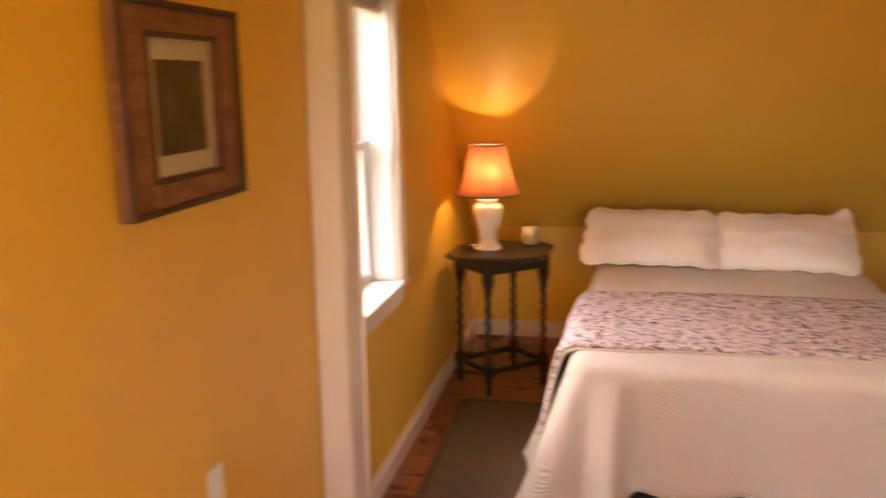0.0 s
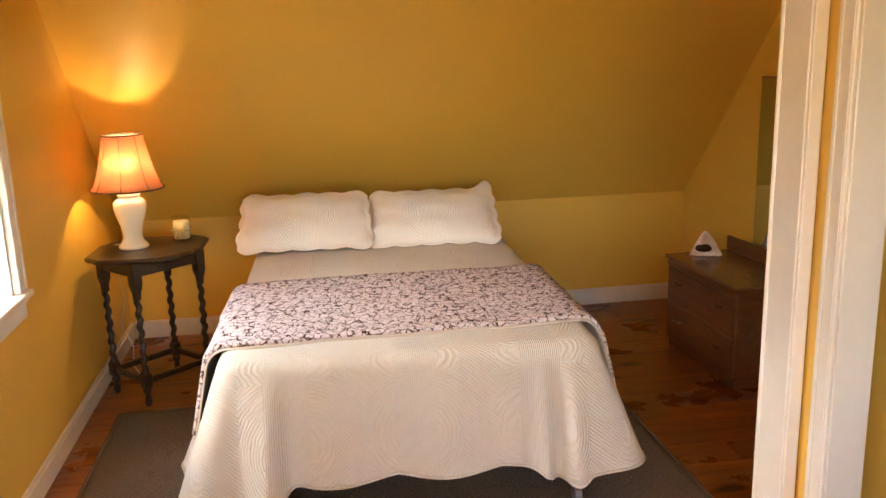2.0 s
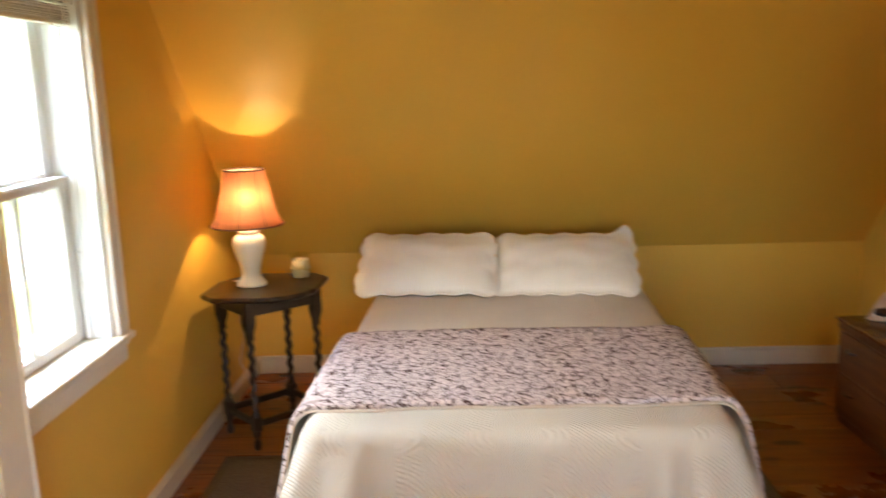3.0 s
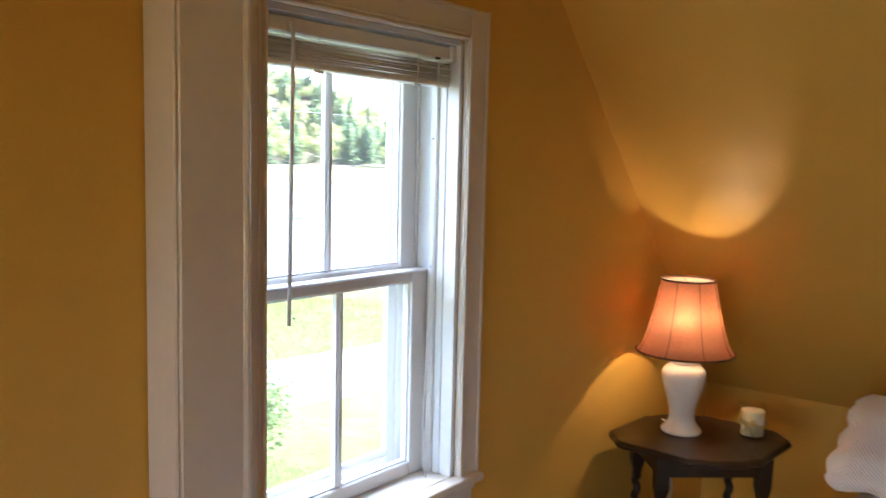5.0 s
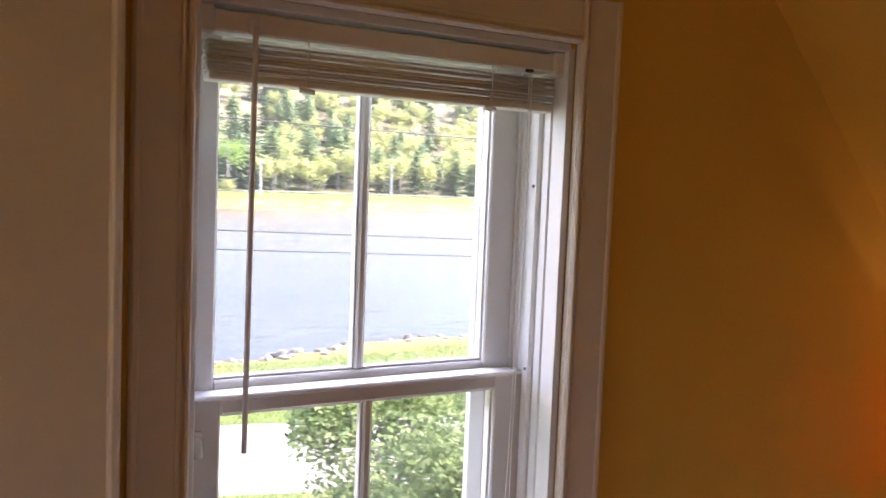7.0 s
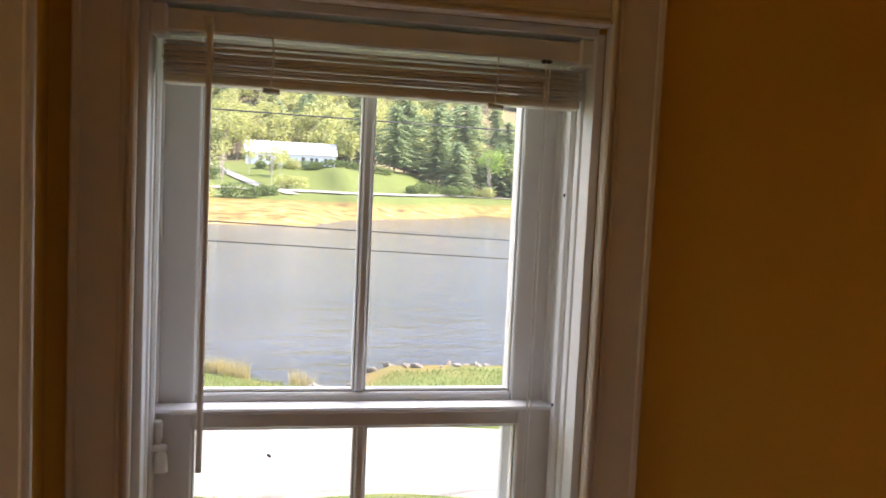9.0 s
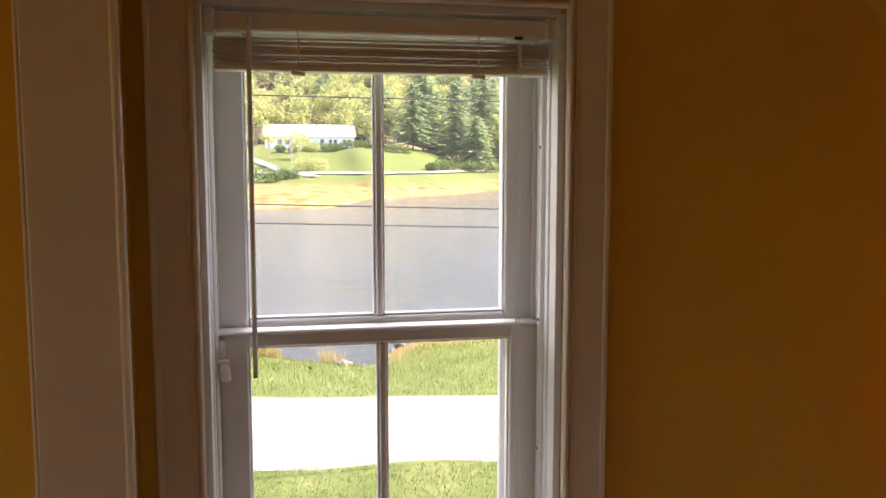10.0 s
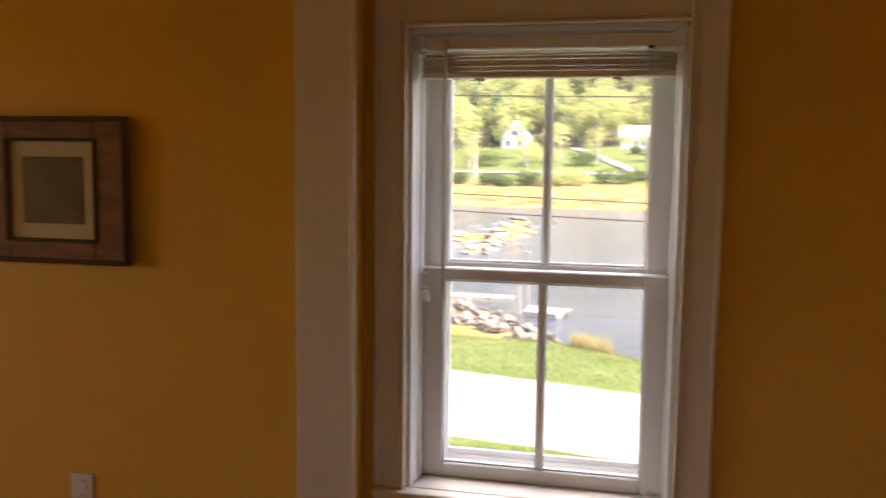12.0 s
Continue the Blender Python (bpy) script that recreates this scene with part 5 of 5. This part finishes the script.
for z, s in ((1.085, -.028), (.815, -.030), (2.62, -.010)):
    wv = thing("overhead_wire", "thin dark overhead wire along the road", "cable", "wires along the road")
    part("strand", tube([(-11.0, -45 + i * 5, z + s * (-45 + i * 5) + .00035 * (-45 + i * 5 - 4) ** 2) for i in range(21)], .011, 6), CABLE, wv)

# rock pier, float and ramp
pier = thing("rock_pier", "tumbled pale granite rock pier at the near shore", "rocks")
rnd = random.Random(21)
stones = []
for k in range(5):
    bm = bmesh.new()
    bmesh.ops.create_icosphere(bm, subdivisions=2, radius=1)
    for v in bm.verts:
        v.co *= 1 + .35 * noise.noise(v.co * 1.4 + Vector((k * 9, 0, 0)))
        v.co.z *= .6
    stones.append(mesh_of("stone", bm, STONE))
for k in range(290):
    y = -.45 - 7.5 * rnd.random() ** 1.3
    xn, xf = -25.2 + .85 * (y + .35), -25.4 + 1.6 * y
    x = xn + (xf - xn) * rnd.random()
    z = land_z(x, y)
    s = new("stone", stones[k % 5])
    s.parent = pier
    r = rnd.uniform(.09, .25)
    s.matrix_local = pose(x, y, max(z, -4.9) + rnd.uniform(-.05, .28), rnd.uniform(0, 360), rnd.uniform(-30, 30), rnd.uniform(0, 360)) @ Matrix.Diagonal((r, r * .8, r * .7, 1))
spit = thing("shore_rocks", "scattered pale stones on the orange weedy shore", "rocks")
for k in range(90):
    y = rnd.uniform(3, 20)
    x = near_x(y) + rnd.uniform(-.8, 2.2)
    s = new("stone", stones[k % 5])
    s.parent = spit
    r = rnd.uniform(.08, .26)
    s.matrix_local = pose(x, y, land_z(x, y) + .03, rnd.uniform(0, 360), 0, rnd.uniform(0, 360)) @ Matrix.Diagonal((r, r * .8, r * .7, 1))
bar = thing("tidal_bar_rocks", "pale flat stones on a weedy bar in the water", "rocks")
placed = 0
while placed < 150:
    x, y = rnd.uniform(-90, -56), rnd.uniform(-18, -5)
    z = land_z(x, y)
    if z < -5.0 and rnd.random() < .9:
        continue
    placed += 1
    s = new("stone", stones[placed % 5])
    s.parent = bar
    r = rnd.uniform(.2, .55)
    s.matrix_local = pose(x, y, max(z, -4.86) + .02, rnd.uniform(-15, 15), rnd.uniform(-15, 15), rnd.uniform(0, 360)) @ Matrix.Diagonal((r * 1.5, r, r * .5, 1))
dock = thing("float_dock", "pale wooden float moored off the rock pier", "dock", at=(-33.6, -1.62, WATERZ), turn=-12)
for i in range(9):
    part("deck_board", cube((-.72 + .16 * i, -.95 + .02 * i, .14), (-.72 + .16 * i + .15, .95 - .03 * i, .18), .008), PLANKGREY, dock)
part("hull", cube((-.70, -.75, -.1), (.70, .72, .138), .03), PLANKGREY, dock)
for x, y in ((-.6, -1.02), (.5, -1.02)):
    part("pile", tube([(x, y, -1.2), (x, y, 1.2)], .05, 8), PLANKGREY, dock)
ramp = thing("gangway", "grey timber gangway from the rock pier to the float", "gangway")
part("deck", cube((-34.6, -6.2, -4.30), (-33.7, -3.1, -4.22), .01), PLANKGREY, ramp)
for x in (-34.6, -33.76):
    part("beam", cube((x, -6.2, -4.42), (x + .06, -3.1, -4.302), .01), PLANKGREY, ramp)

# ---- floorboards ----
floor = structure("floor", cube((-.1, BACK_Y - .1, -.12), (4.2, KNEE_Y + .1, -.022), 0), plain("subfloor", (.05, .03, .02), .9), "wide worn orange-brown pine floorboards")
rnd = random.Random(2)
y = BACK_Y
while y < KNEE_Y - .01:
    w = min(rnd.choice((.165, .19, .215, .235)), KNEE_Y - y)
    cut = rnd.uniform(1.1, 3.2)
    for a, b in ((0, cut - .001), (cut + .001, 4.1)):
        bd = part("floorboard", cube((a, y + .0012, -.022), (b, y + w - .0012, rnd.uniform(-.0008, .0)), .0018), PLANK, floor)
    y += w
